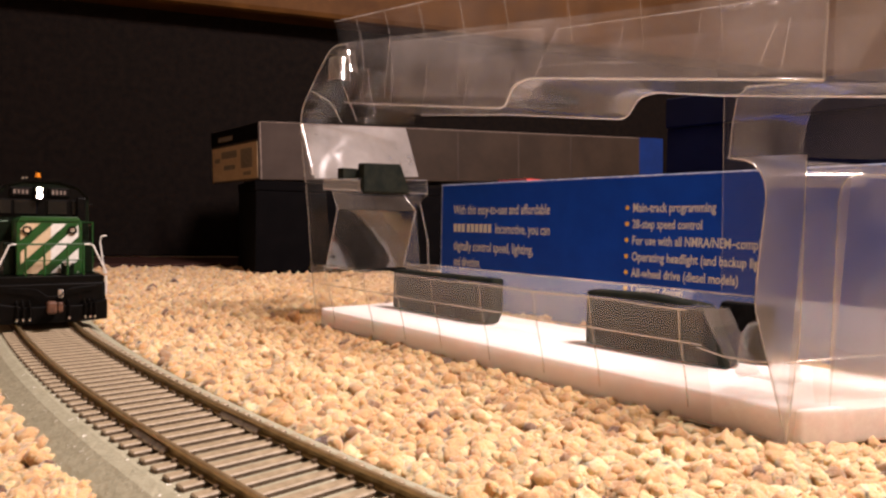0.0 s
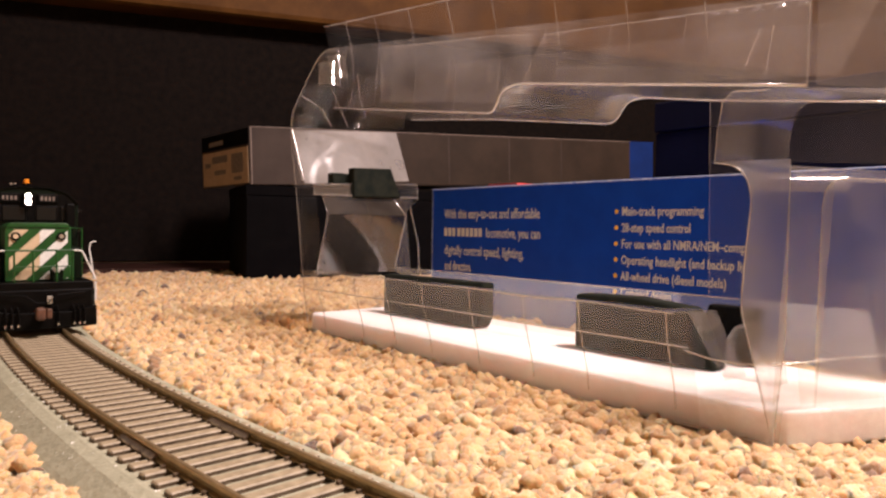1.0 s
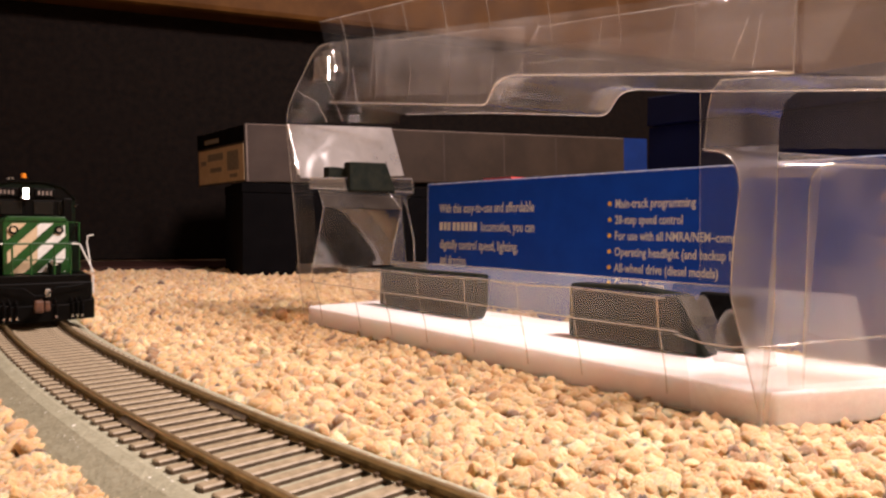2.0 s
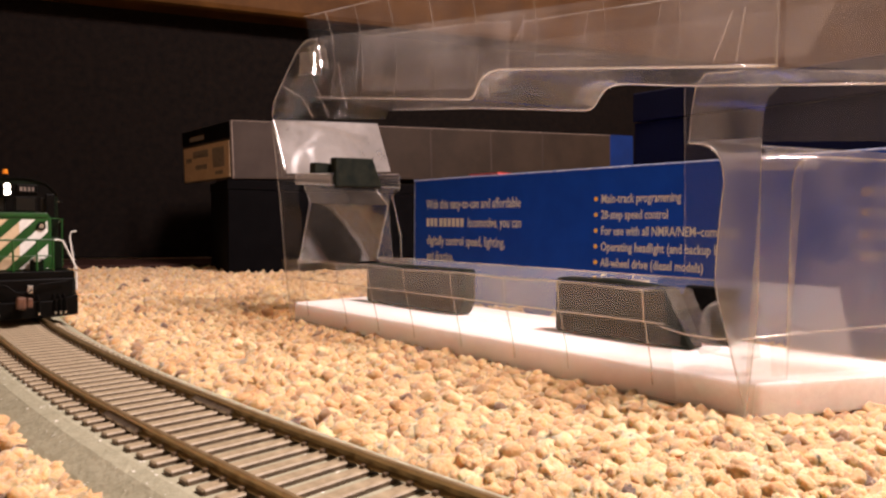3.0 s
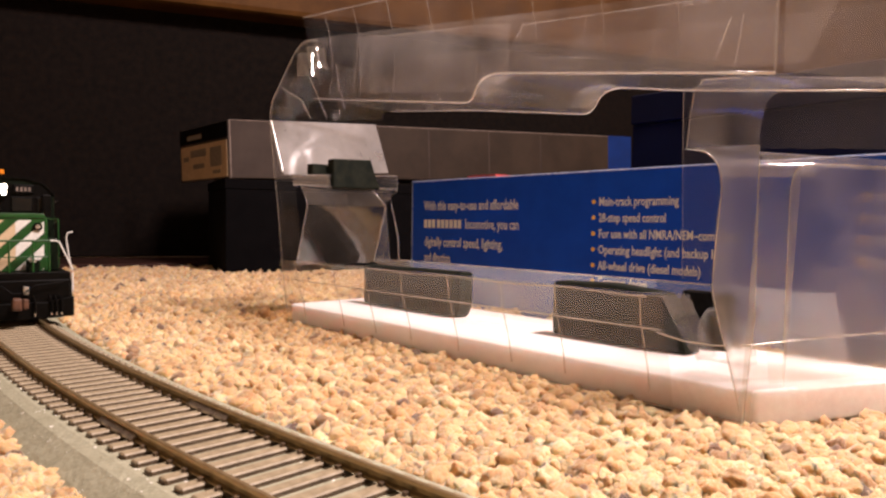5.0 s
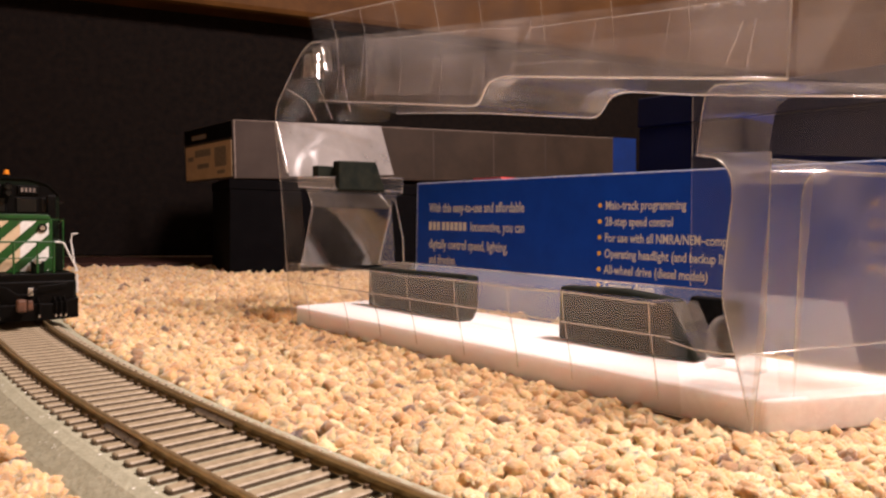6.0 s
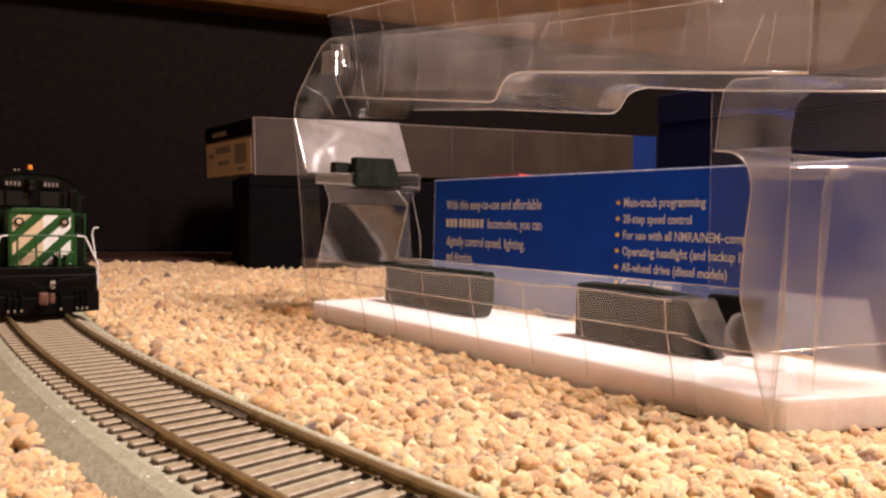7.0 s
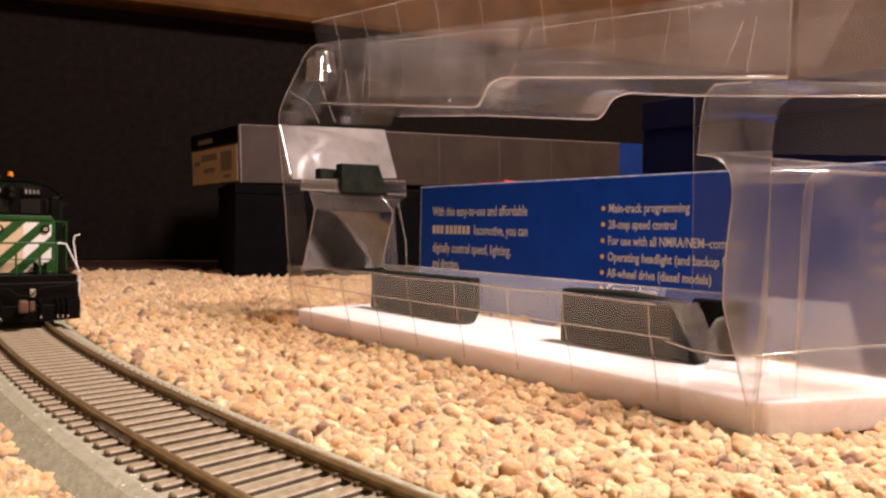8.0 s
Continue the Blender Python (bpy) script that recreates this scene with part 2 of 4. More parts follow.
def tube(points, radius, sides=8, bm=None):
    """A wire of round section through points (mm)."""
    b = bmesh.new()
    pts = [Vector(p) * MM for p in points]
    rings = []
    for i, p in enumerate(pts):
        d = (pts[min(i + 1, len(pts) - 1)] - pts[max(i - 1, 0)]).normalized()
        side = d.cross(Vector((0, 0, 1)))
        side = side.normalized() if side.length > 0.05 else Vector((1, 0, 0))
        up = side.cross(d).normalized()
        rings.append([b.verts.new(p + (side * math.cos(a) + up * math.sin(a)) * radius * MM) for a in [2 * math.pi * k / sides for k in range(sides)]])
    for r, q in zip(rings, rings[1:]):
        for k in range(sides):
            b.faces.new((r[k], r[(k + 1) % sides], q[(k + 1) % sides], q[k]))
    if sides > 6:
        b.faces.new(rings[0])
        b.faces.new(rings[-1][::-1])
    return joined(bm, b)


def disc(centre, radius, depth, axis="y", sides=20, bm=None, taper=1.0):
    """A round drum, along an axis, centred (mm)."""
    b = bmesh.new()
    bmesh.ops.create_cone(b, cap_ends=True, segments=sides, radius1=radius * MM, radius2=radius * taper * MM, depth=depth * MM)
    turn = {"y": Matrix.Rotation(radians(90), 4, "X"), "x": Matrix.Rotation(radians(90), 4, "Y"), "z": Matrix.Identity(4)}[axis]
    bmesh.ops.transform(b, matrix=Matrix.Translation(Vector(centre) * MM) @ turn, verts=b.verts[:])
    return joined(bm, b)


def sheet(rows, bm=None):
    """A skin through rows of points (mm)."""
    b = bmesh.new()
    grid = [[b.verts.new(Vector(p) * MM) for p in row] for row in rows]
    for r, q in zip(grid, grid[1:]):
        for k in range(len(r) - 1):
            b.faces.new((r[k], r[k + 1], q[k + 1], q[k]))
    return joined(bm, b)


def lerp(a, b, t):
    return tuple(x + (y - x) * t for x, y in zip(a, b))


def rounded(path, r, steps=4):
    """A polyline (pairs) whose inner corners are rounded off."""
    out = [path[0]]
    for a, b, c in zip(path, path[1:], path[2:]):
        la, lc = math.dist(a, b), math.dist(b, c)
        k = min(r, la * 0.45, lc * 0.45)
        p, q = lerp(b, a, k / la), lerp(b, c, k / lc)
        for i in range(steps + 1):
            t = i / steps
            out.append(lerp(lerp(p, b, t), lerp(b, q, t), t))
    return out + [path[-1]]


def write(name, text, size, m, material, parent, stretch=1.0, bold=0.0):
    """Raised print with the built-in font; m places it in its parent."""
    cu = bpy.data.curves.new(name, "FONT")
    cu.body, cu.size, cu.extrude, cu.offset, cu.resolution_u = text, size * MM, 0.00003, bold * MM, 2
    tmp = new("tmp", cu)
    me = bpy.data.meshes.new_from_object(tmp.evaluated_get(bpy.context.evaluated_depsgraph_get()))
    bpy.data.objects.remove(tmp)
    bpy.data.curves.remove(cu)
    for v in me.vertices:
        v.co.x *= stretch
    me.materials.clear()
    me.materials.append(material)
    ob = new(name, me)
    ob.parent = parent
    ob.matrix_basis = m
    return ob


# ---- the setting ----
RAIL_TOP = 0.0102
CENTRE, RADIUS = Vector((0.9195, 1.0188)), 1.3114   # of the track's curve


def floor_and_room():
    b = bmesh.new()
    bmesh.ops.create_grid(b, x_segments=40, y_segments=40, size=1.6)
    tagged(part("floor", b, CARPET), "beige wool carpet backing under the tufts", "floor", kind="structure")
    for name, lo, hi in (("wall_north", (-1600, 1600, 0), (1600, 1700, 2400)), ("wall_south", (-1600, -1700, 0), (1600, -1600, 2400)),
                         ("wall_east", (1600, -1700, 0), (1700, 1700, 2400)), ("wall_west", (-1700, -1700, 0), (-1600, 1700, 2400))):
        tagged(part(name, block(lo, hi), WALL), "plain warm painted room wall", "wall", kind="structure")
    tagged(part("ceiling", block((-1700, -1700, 2400), (1700, 1700, 2450)), WALL), "plain painted ceiling", "ceiling", kind="structure")


floor_and_room()


def furniture():
    """A low piece of furniture behind the train: black front, for the shade, below a wooden rail."""
    f = thing("low_cabinet", pose(-0.2, 0.638, 0, 0, 0, 18.8), "low dark furniture with a brown wooden rail above a black front", "furniture")
    part("wooden_rail", block((-620, 60, 257), (1100, 100, 400), 6), WOOD, f, "brown varnished wooden rail")
    # The top is out of view, added to keep the lamp off behind.
    part("top", block((-620, 60, 400), (1100, 600, 425), 4), WOOD, f, "unseen wooden top, added to shade the space behind the rail")
    # The black front paints in the dark space under the rail.
    part("front", block((-620, 100, 9), (1100, 115, 300), 2), SHADE_BLACK, f, "black front standing in for the shade below the rail")
    part("plinth", block((-620, 2, 0), (1100, 102, 8), 2), PLINTH, f, "dark red plinth on the carpet")
    part("side_panel", block((-640, 60, 0), (-621, 600, 425), 2), SHADE_BLACK, f)
    part("side_panel", block((1101, 60, 0), (1120, 600, 425), 2), SHADE_BLACK, f)


furniture()


def carpet_tufts():
    """Tufts of the pile, one by one, thick near the track and thinner far off."""
    rng = np.random.default_rng(5)
    protos = {}
    for level in (1, 2, 3):
        made = []
        for k in range(12):
            b = bmesh.new()
            bmesh.ops.create_icosphere(b, subdivisions=level, radius=1.0)
            off = Vector((k * 7.3, k * 3.1, level * 5.7))
            for v in b.verts:
                puff = 0.9 * (0.24 - abs(noise.noise(v.co * 1.5 + off))) + 0.45 * (0.22 - abs(noise.noise(v.co * 3.3 - off)))
                v.co *= 1.0 + 0.22 * noise.noise(v.co * 1.1 + off) + puff
            b.verts.index_update()
            made.append((np.array([v.co[:] for v in b.verts]), np.array([[v.index for v in f.verts] for f in b.faces])))
            b.free()
        protos[level] = made
    verts, faces, base = [], [], 0
    y = 0.055
    while y < 0.70:
        d = 0.0018 if y < 0.20 else 0.0019 if y < 0.32 else 0.0027
        half = 0.66 * y + 0.05
        for x in np.arange(-half, half, d):
            px, py = x + rng.uniform(-0.5, 0.5) * d, y + rng.uniform(-0.5, 0.5) * d
            away = math.hypot(px - CENTRE.x, py - CENTRE.y) - RADIUS
            if -0.0235 < away < 0.0215:
                continue
            if py > 0.638 + 0.340 * (px + 0.2) + 0.004:
                continue
            level = 3 if py < 0.12 else 2 if py < 0.26 else 1
            p, f = protos[level][rng.integers(12)]
            r = d * rng.choice((0.6, 0.75, 0.85, 1.0, 1.25)) * rng.uniform(0.9, 1.1)
            tall = rng.uniform(0.8, 1.25)
            a = rng.uniform(0, 6.283)
            c, s = math.cos(a), math.sin(a)
            q = p * (r, r * rng.uniform(0.8, 1.1), r * tall)
            q = np.stack([q[:, 0] * c - q[:, 1] * s + q[:, 2] * rng.uniform(-0.3, 0.3), q[:, 0] * s + q[:, 1] * c + q[:, 2] * rng.uniform(-0.3, 0.3), q[:, 2]], 1)
            clump = 0.7 * noise.noise(Vector((px * 120, py * 120, 3.0))) + 0.9 * noise.noise(Vector((px * 290, py * 290, 9.0)))
            u, v = (px + 0.0541) * 0.632 - (py - 0.304) * 0.775, (px + 0.0541) * 0.775 + (py - 0.304) * 0.632
            if -0.003 < u < 0.204 + 0.46 * v and 0.002 < v < 0.056:
                continue
            low = 0.0012 if -0.02 < u < 0.23 and -0.009 < v < 0.06 else 0.0
            verts.append(q + (px, py, 0.0018 + 0.0016 * clump - low + rng.uniform(-0.0007, 0.0009)))
            faces.append(f + base)
            base += len(p)
        y += d * 0.9
    v, f = np.concatenate(verts), np.concatenate(faces)
    me = bpy.data.meshes.new("carpet_pile")
    me.vertices.add(len(v))
    me.vertices.foreach_set("co", v.ravel())
    me.loops.add(f.size)
    me.loops.foreach_set("vertex_index", f.ravel().astype(np.int32))
    me.polygons.add(len(f))
    me.polygons.foreach_set("loop_start", np.arange(0, f.size, 3, dtype=np.int32))
    me.polygons.foreach_set("loop_total", np.full(len(f), 3, dtype=np.int32))
    me.polygons.foreach_set("use_smooth", np.ones(len(f), dtype=bool))
    me.update(calc_edges=True)
    me.materials.append(CARPET)
    tagged(new("carpet_pile", me), "beige and cream nubbly carpet pile with darker brown flecks", "carpet", kind="stuff")


carpet_tufts()

# ---- the track ----


def on_track(s, off, z):
    """A place (mm) on the curve: s metres from the engine's front towards the eye, off to its outer side."""
    a = ANGLE0 + s / RADIUS
    r = RADIUS + off * MM
    return ((CENTRE.x + r * math.cos(a)) * 1000, (CENTRE.y + r * math.sin(a)) * 1000, z)


ANGLE0 = math.atan2(0.248 - CENTRE.y, -0.139 - CENTRE.x)
if ANGLE0 < 0:
    ANGLE0 += 2 * math.pi


def swept(section, s0, s1, n, bm=None):
    """A closed section of (off, z) swept along the curve."""
    b = bmesh.new()
    rings = []
    for k in range(n + 1):
        s = s0 + (s1 - s0) * k / n
        rings.append([b.verts.new(Vector(on_track(s, o, z)) * MM) for o, z in section])
    for r, q in zip(rings, rings[1:]):
        for k in range(len(section)):
            j = (k + 1) % len(section)
            b.faces.new((r[k], r[j], q[j], q[k]))
    b.faces.new(rings[0])
    b.faces.new(rings[-1][::-1])
    return joined(bm, b)


JOINT = 0.150


def track():
    group = "snap-together track pieces"
    for s0, s1 in ((-0.34, JOINT - 0.00004), (JOINT + 0.00004, JOINT + 0.27)):
        t = thing("track_piece", pose(0, 0, 0), "grey plastic roadbed with brown ties and weathered metal rails on carpet", "model track", group)
        bed = part("roadbed", swept([(-24, 0.2), (24, 0.2), (23.6, 1.6), (20.5, 4.2), (16.8, 6.7), (14.6, 7.3), (-14.6, 7.3), (-16.8, 6.7), (-20.5, 4.2), (-23.6, 1.6)], s0, s1, 60), ROADBED, t, "sparkly grey ballast-look plastic roadbed")
        n = int((s1 - s0) / 0.0050)
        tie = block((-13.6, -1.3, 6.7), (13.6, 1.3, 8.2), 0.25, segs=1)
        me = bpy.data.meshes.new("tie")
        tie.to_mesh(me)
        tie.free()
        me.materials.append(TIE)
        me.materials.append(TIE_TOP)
        # upward faces take the painted lit colour
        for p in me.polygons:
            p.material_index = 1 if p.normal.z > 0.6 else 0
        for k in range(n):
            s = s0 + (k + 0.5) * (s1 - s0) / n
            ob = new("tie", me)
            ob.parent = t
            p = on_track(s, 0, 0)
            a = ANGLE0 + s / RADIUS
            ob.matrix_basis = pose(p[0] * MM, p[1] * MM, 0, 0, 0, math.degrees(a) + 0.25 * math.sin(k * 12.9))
        for side in (-8.75, 8.75):
            foot = swept([(side - 0.9, 8.2), (side + 0.9, 8.2), (side + 0.85, 8.45), (side + 0.25, 8.65), (side + 0.25, 9.7), (side - 0.25, 9.7), (side - 0.25, 8.65), (side - 0.85, 8.45)], s0, s1, 70)
            rail = part("rail", foot, RAIL, t, "weathered brown metal rail")
            part("rail_head", swept([(side - 0.43, 9.55), (side + 0.43, 9.55), (side + 0.43, 10.05), (side + 0.3, 10.2), (side - 0.3, 10.2), (side - 0.43, 10.05)], s0, s1, 70), RAIL_HEAD, rail)
            clip = bmesh.new()
            for k in range(n):
                s = s0 + (k + 0.5) * (s1 - s0) / n
                for d in (-1.2, 1.2):
                    c = block((-0.4, -0.4, 8.0), (0.4, 0.4, 8.75))
                    p = on_track(s, side + d, 0)
                    bmesh.ops.transform(c, matrix=pose(p[0] * MM, p[1] * MM, 0, 0, 0, math.degrees(ANGLE0 + s / RADIUS)), verts=c.verts[:])
                    clip = joined(clip, c)
            tagged(part("spike", clip, TIE, t), kind="stuff")
        if s0 > 0:
            for side in (-8.75, 8.75):
                part("rail_joiner", swept([(side - 1.3, 8.22), (side + 1.3, 8.22), (side + 1.3, 8.7), (side + 0.6, 9.3), (side - 0.6, 9.3), (side - 1.3, 8.7)], JOINT - 0.008, JOINT + 0.008, 6), STEEL, t, "bright steel rail joiner")


track()


# ---- the tray ----
TRAY = pose(-0.0541, 0.304, 0, 0, 0, -50.8)


def upper_edge(v):
    """The slanting, stepped lower edge of the lid's shell at depth v: pairs of u and z."""
    k = (v - 4) / 42
    front = [(12.7, 98.9), (65, 91.5), (110.5, 85.2), (114, 92.0), (120.5, 93.2), (155, 87.9), (179, 84.3), (206, 80.2)]
    back = [(12, 98.4), (69, 92.4), (126, 84.6), (130.5, 91.4), (137, 92.2), (160, 88.2), (176, 86.0), (228, 79.0)]
    return rounded([lerp(a, b, k) for a, b in zip(front, back)], 5.0, 5)


def lid_top(u, v=4):
    return 132.9 - 0.098 * (u - 9.6)


def tray():
    t = thing("blister_tray", TRAY, "empty clear plastic blister tray standing on the carpet", "plastic tray")
    # front wall, leaning outwards, with its rolled rim and ridge
    prof = [(0, 3), (-0.6, 6), (-1.6, 12), (-3.4, 18), (-4.5, 21.9), (-5.0, 22.4), (-5.4, 27), (-6, 30)]
    us = [2, 16, 45, 66, 87, 111, 134, 154, 180, 186]
    front = part("front_wall", sheet([[(u + (1.5 if 0 < k < 9 else 0), v - 0.25 * math.sin(k * 2.1), z) for k, u in enumerate(us)] for v, z in prof]), CLEAR, t, "clear ribbed front wall", smooth=True)
    part("rim", tube([(14 + i * 7.0, -6, 30.0 + 0.25 * math.sin(i)) for i in range(25)], 0.31, 6), CLEAR_EDGE, front, smooth=True)
    part("ridge", tube([(10 + i * 7.3, -4.7, 22.1) for i in range(25)], 0.22, 6), EDGE_GLINT, front, smooth=True)
    part("step_edge", tube([(184, -4.6, 21.4), (190, -3, 20.0), (196, -1, 19.6), (203, 1.2, 20.3), (212.4, 24, 21.3), (221, 46, 21.6)], 0.22, 6), EDGE_GLINT, front, smooth=True)
    for u in us[1:-1]:
        part("rib", tube([(u, v - 0.2, z) for v, z in prof[1:]], 0.22, 6), CLEAR_EDGE, front, smooth=True)
    part("bottom_edge", tube([(0, 0.0, 3.4), (60, 0, 2.6), (130, 0, 2.4), (202, 0, 3.0)], 0.34, 6), CLEAR_EDGE, front, smooth=True)
    # ledge behind the rim, and the rear wall
    part("ledge", sheet([[(u, v, z) for u in (14, 40, 90, 140, 182)] for v, z in ((-6, 30.2), (-2, 30.4), (6, 29), (9, 14.4))]), CLEAR_THIN, t, "clear inner ledge", smooth=True)
    back = part("rear_wall", sheet([[(u, v, z) for u in (0, 30, 70, 110, 150, 203)] for v, z in ((57, 3), (55.5, 12), (50, 22), (46, 29.4))]), CLEAR_SOFT, t, "clear rear wall", smooth=True)
    part("rear_rim", tube([(18 + i * 10, 46, 29.4 - 0.02 * i) for i in range(17)], 0.34, 6), CLEAR_EDGE, back, smooth=True)
    # far end: a wall that leans out, a round boss, a lamp-whitened facet
    end = [(0, 3.5), (-4, 16), (-6, 27), (-10, 52), (-14, 72), (-18, 92), (-16.5, 99.9), (-4, 111.5), (6, 120), (13, 122.5), (22, 121)]
    far = part("far_end_wall", sheet([[(u + 0.12 * v * (z > 95), v, z) for u, z in rounded(end, 5, 3)] for v in (0, 3, 10)]), CLEAR, t, "clear end wall with a rounded shoulder", smooth=True)
    part("end_edge", tube([(u, 0, z) for u, z in rounded(end, 5, 3)], 0.29, 6), CLEAR_EDGE, far, smooth=True)
    def pressed(v, z):
        out = 0.0
        for cv, cz, r in ((31, 76, 16.5), (23, 66, 19)):
            d = (r - math.hypot(v - cv, (z - cz) * 1.05)) / 3.2
            k = max(0.0, min(1.0, d))
            out += 0.5 * k * k * (3 - 2 * k)
        return out

    facet = part("end_facet", sheet([[(-18 + 10 * a + pressed(1 + a + 58 * c, 92.5 + 4 * c - 25 * a), 1 + a + 58 * c, 92.5 + 4 * c - 25 * a) for c in [k / 40 for k in range(41)]] for a in [k / 26 for k in range(27)]]), GLARE_WHITE, t, "end facet with pressed discs, whitened as by lamp glare", smooth=True)
    part("facet_edge", tube([(-18, 0.7, 92.5), (-13, 1.2, 80), (-9, 1.6, 69)], 0.5, 6), EDGE_GLINT, facet, smooth=True)
    # shoulder creases above the facet
    part("shoulder", sheet([[(-18, 2, 93), (-15, 16, 94), (-12, 34, 95.5), (-8, 56, 97)], [(-13, 6, 106), (-9, 19, 104), (-6, 36, 104), (-2, 54, 103)], [(-3, 8, 119), (2, 20, 118), (8, 36, 116), (10, 50, 112)]]), CLEAR, t, smooth=True)
    # bracket of the far end
    b = sheet([[(u, -4, 66), (u, 8, 66.5), (u, 30, 67.5), (u, 51, 68.5)] for u in (-6, 2, 10)])
    vv = (-4, 8, 22, 36, 51)
    b = sheet([[(10, v, 66.5 + 0.03 * v) for v in vv], [(10.5, v, 62) for v in vv]], b)
    low = sheet([[(u, -1.5 + k * 40.5 / 4, z) for k in range(5)] for u, z in ((18, 53.5), (16, 47), (12.5, 38), (9, 28))])
    part("holder_front", low, CARPET_TINT, t, "shiny clear front of the end holder", smooth=True)
    part("holder_slope", sheet([[(10.6, 0 + k * 12.4, 61.5) for k in range(4)], [(18, -1.5 + k * 13.5, 53.7) for k in range(4)]]), CARPET_TINT, t, "sloping cloudy top of the holder")
    part("holder_side", sheet([[(10.6, 37.2, 61.5), (18, 39, 53.7), (9, 39, 28)], [(8, 51, 62), (6, 48.5, 55), (5, 52, 28)]]), CLEAR_SOFT, t, smooth=False)
    bracket = part("end_bracket", b, CLEAR_BRIGHT, t, "moulded clear holder at the end", smooth=False)
    for pts in ([(10.4, -4, 66.2), (10.4, 51, 68.6)], [(10.8, -4, 62), (10.8, 51, 62.3)], [(10.6, 0, 61.5), (18.2, -1.4, 53.7), (9.4, -1.5, 29)], [(10.6, 51, 68), (10.4, 51.5, 62), (9.4, 48, 58), (11.4, 51.5, 40), (11.4, 52, 29)], [(10.8, 37.2, 61.5), (18.2, 39, 53.7), (9.4, 39, 29)]):
        part("bracket_edge", tube(pts, 0.37, 6), CLEAR_EDGE, bracket, smooth=True)
    # lid: stepped underside, ribbed front panel, top skins
    vs = [4, 11, 18, 25, 32, 39, 46]
    lid = part("lid_underside", sheet([[(u, v, z) for u, z in upper_edge(v)] for v in vs]), CLEAR, t, "stepped clear underside of the lid", smooth=True)
    for v, r in ((4, 0.36), (46, 0.3)):
        part("lid_edge", tube([(u, v, z) for u, z in upper_edge(v)], r), EDGE_GLINT, lid, smooth=True)
    e4, e46 = upper_edge(4), upper_edge(46)
    panel = part("lid_front", sheet([[(u, 4 + 5 * k * (1 - k), z + (lid_top(u) - 8 - 0.03 * u - z) * k) for u, z in e4] for k in (0, 0.33, 0.66, 1)]), CLEAR_LID, t, "ribbed clear front panel of the lid", smooth=True)
    for u in (26, 46.5, 68, 90, 111, 136, 160, 182):
        zl = min((abs(p[0] - u), p[1]) for p in e4)[1]
        zm = lid_top(u) - 8 - 0.03 * u
        part("rib", tube([(u, 3.8, zl), (u + 0.3, 4.9, zl + 6), (u + 0.5, 5.2, (zl + zm) / 2), (u + 0.2, 4, zm), (u, 1.2, lid_top(u))], 0.15, 6), CLEAR_EDGE, panel, smooth=True)
    for u in (79, 100, 124, 148, 171):
        zl = min((abs(p[0] - u), p[1]) for p in e4)[1]
        part("faint_rib", tube([(u, 9.4, zl + 1), (u + 1.5, 10, zl + 9), (u + 3.4, 9.2, zl + 17)], 0.13, 6), CLEAR_EDGE, panel, smooth=True)
    # rounded fillets where the underside steps up, milky to paint the light they catch
    for v0, v1 in ((3.4, 11), (38, 46.4)):
        rows = []
        for k in range(6):
            v = v0 + (v1 - v0) * k / 5
            bulge = 1.6 * math.sin(math.pi * k / 5)
            e = upper_edge(v)
            rows.append([(u - 0.3 - 0.3 * bulge, v, z + 0.25 + 0.3 * bulge) for u, z in e[10:24]])
        part("step_fillet", sheet(rows), CLEAR_SOFT, lid, "rounded step of the lid, milky as if catching light", smooth=True)
    part("lid_back", sheet([[(u, 46 + 2 * k, z + (lid_top(u) - 10 - z) * k) for u, z in e46] for k in (0, 0.5, 1)]), CLEAR_LID, t, "clear back panel of the lid", smooth=True)
    part("lid_flange", sheet([[(9.6 + 21 * k, 4 - 3 * j, lid_top(9.6 + 21 * k) - 10 * (1 - j) - 0.03 * 21 * k * (1 - j)) for k in range(10)] for j in (0, 0.5, 1)]), CLEAR_FLANGE, t, "clear upright flange of the lid", smooth=True)
    part("flange_edge", tube([(9.6 + 10 * k, 1, lid_top(9.6 + 10 * k)) for k in range(20)], 0.27, 6), CLEAR_EDGE, t, smooth=True)
    # near end: bulged block, waisted pillar and end wall
    pill = rounded([(203, 3), (201.9, 7.2), (197.0, 24.7), (194.9, 32), (195.7, 44.5), (196.8, 55.6), (196, 60.5), (193.1, 63.8), (187.8, 64.7)], 3, 3)
    flank = [(lerp((203.4, 3.4), (203.0, 0.2), max(0.0, min(1.0, (26 - z) / 20))), z) for u, z in pill]
    near = part("near_pillar", sheet([[(u + (e[0] - u) * k, e[1] * k - 1.2 * math.sin(math.pi * k), z) for (u, z), (e, _) in zip(pill, flank)] for k in (0, 0.15, 0.35, 0.6, 0.85, 1)]), BLURRED, t, "waisted cloudy pillar", smooth=True)
    part("pillar_edge", tube([(e[0], e[1], z) for e, z in flank], 0.17, 6), CLEAR_EDGE, near, smooth=True)
    part("pillar_edge", tube([(u, 0, z) for u, z in pill], 0.29, 6), CLEAR_EDGE, near, smooth=True)
    part("near_end_wall", sheet([[(202 + 0.41 * v + 0.05 * z, v, z) for v in (0, 3, 8, 11)] for z in (3, 12, 22, 40, 60)]), CLEAR_SOFT, t, "clear end wall", smooth=True)
    # second, broader flute of the end wall, round at its top corner
    broad = []
    for z in (3, 12, 20, 22, 30, 40, 50, 55, 58, 60, 61):
        k = max(0.0, (z - 55) / 6)
        v0 = 11 + 4.5 * (1 - math.sqrt(max(0.0, 1 - k * k)))
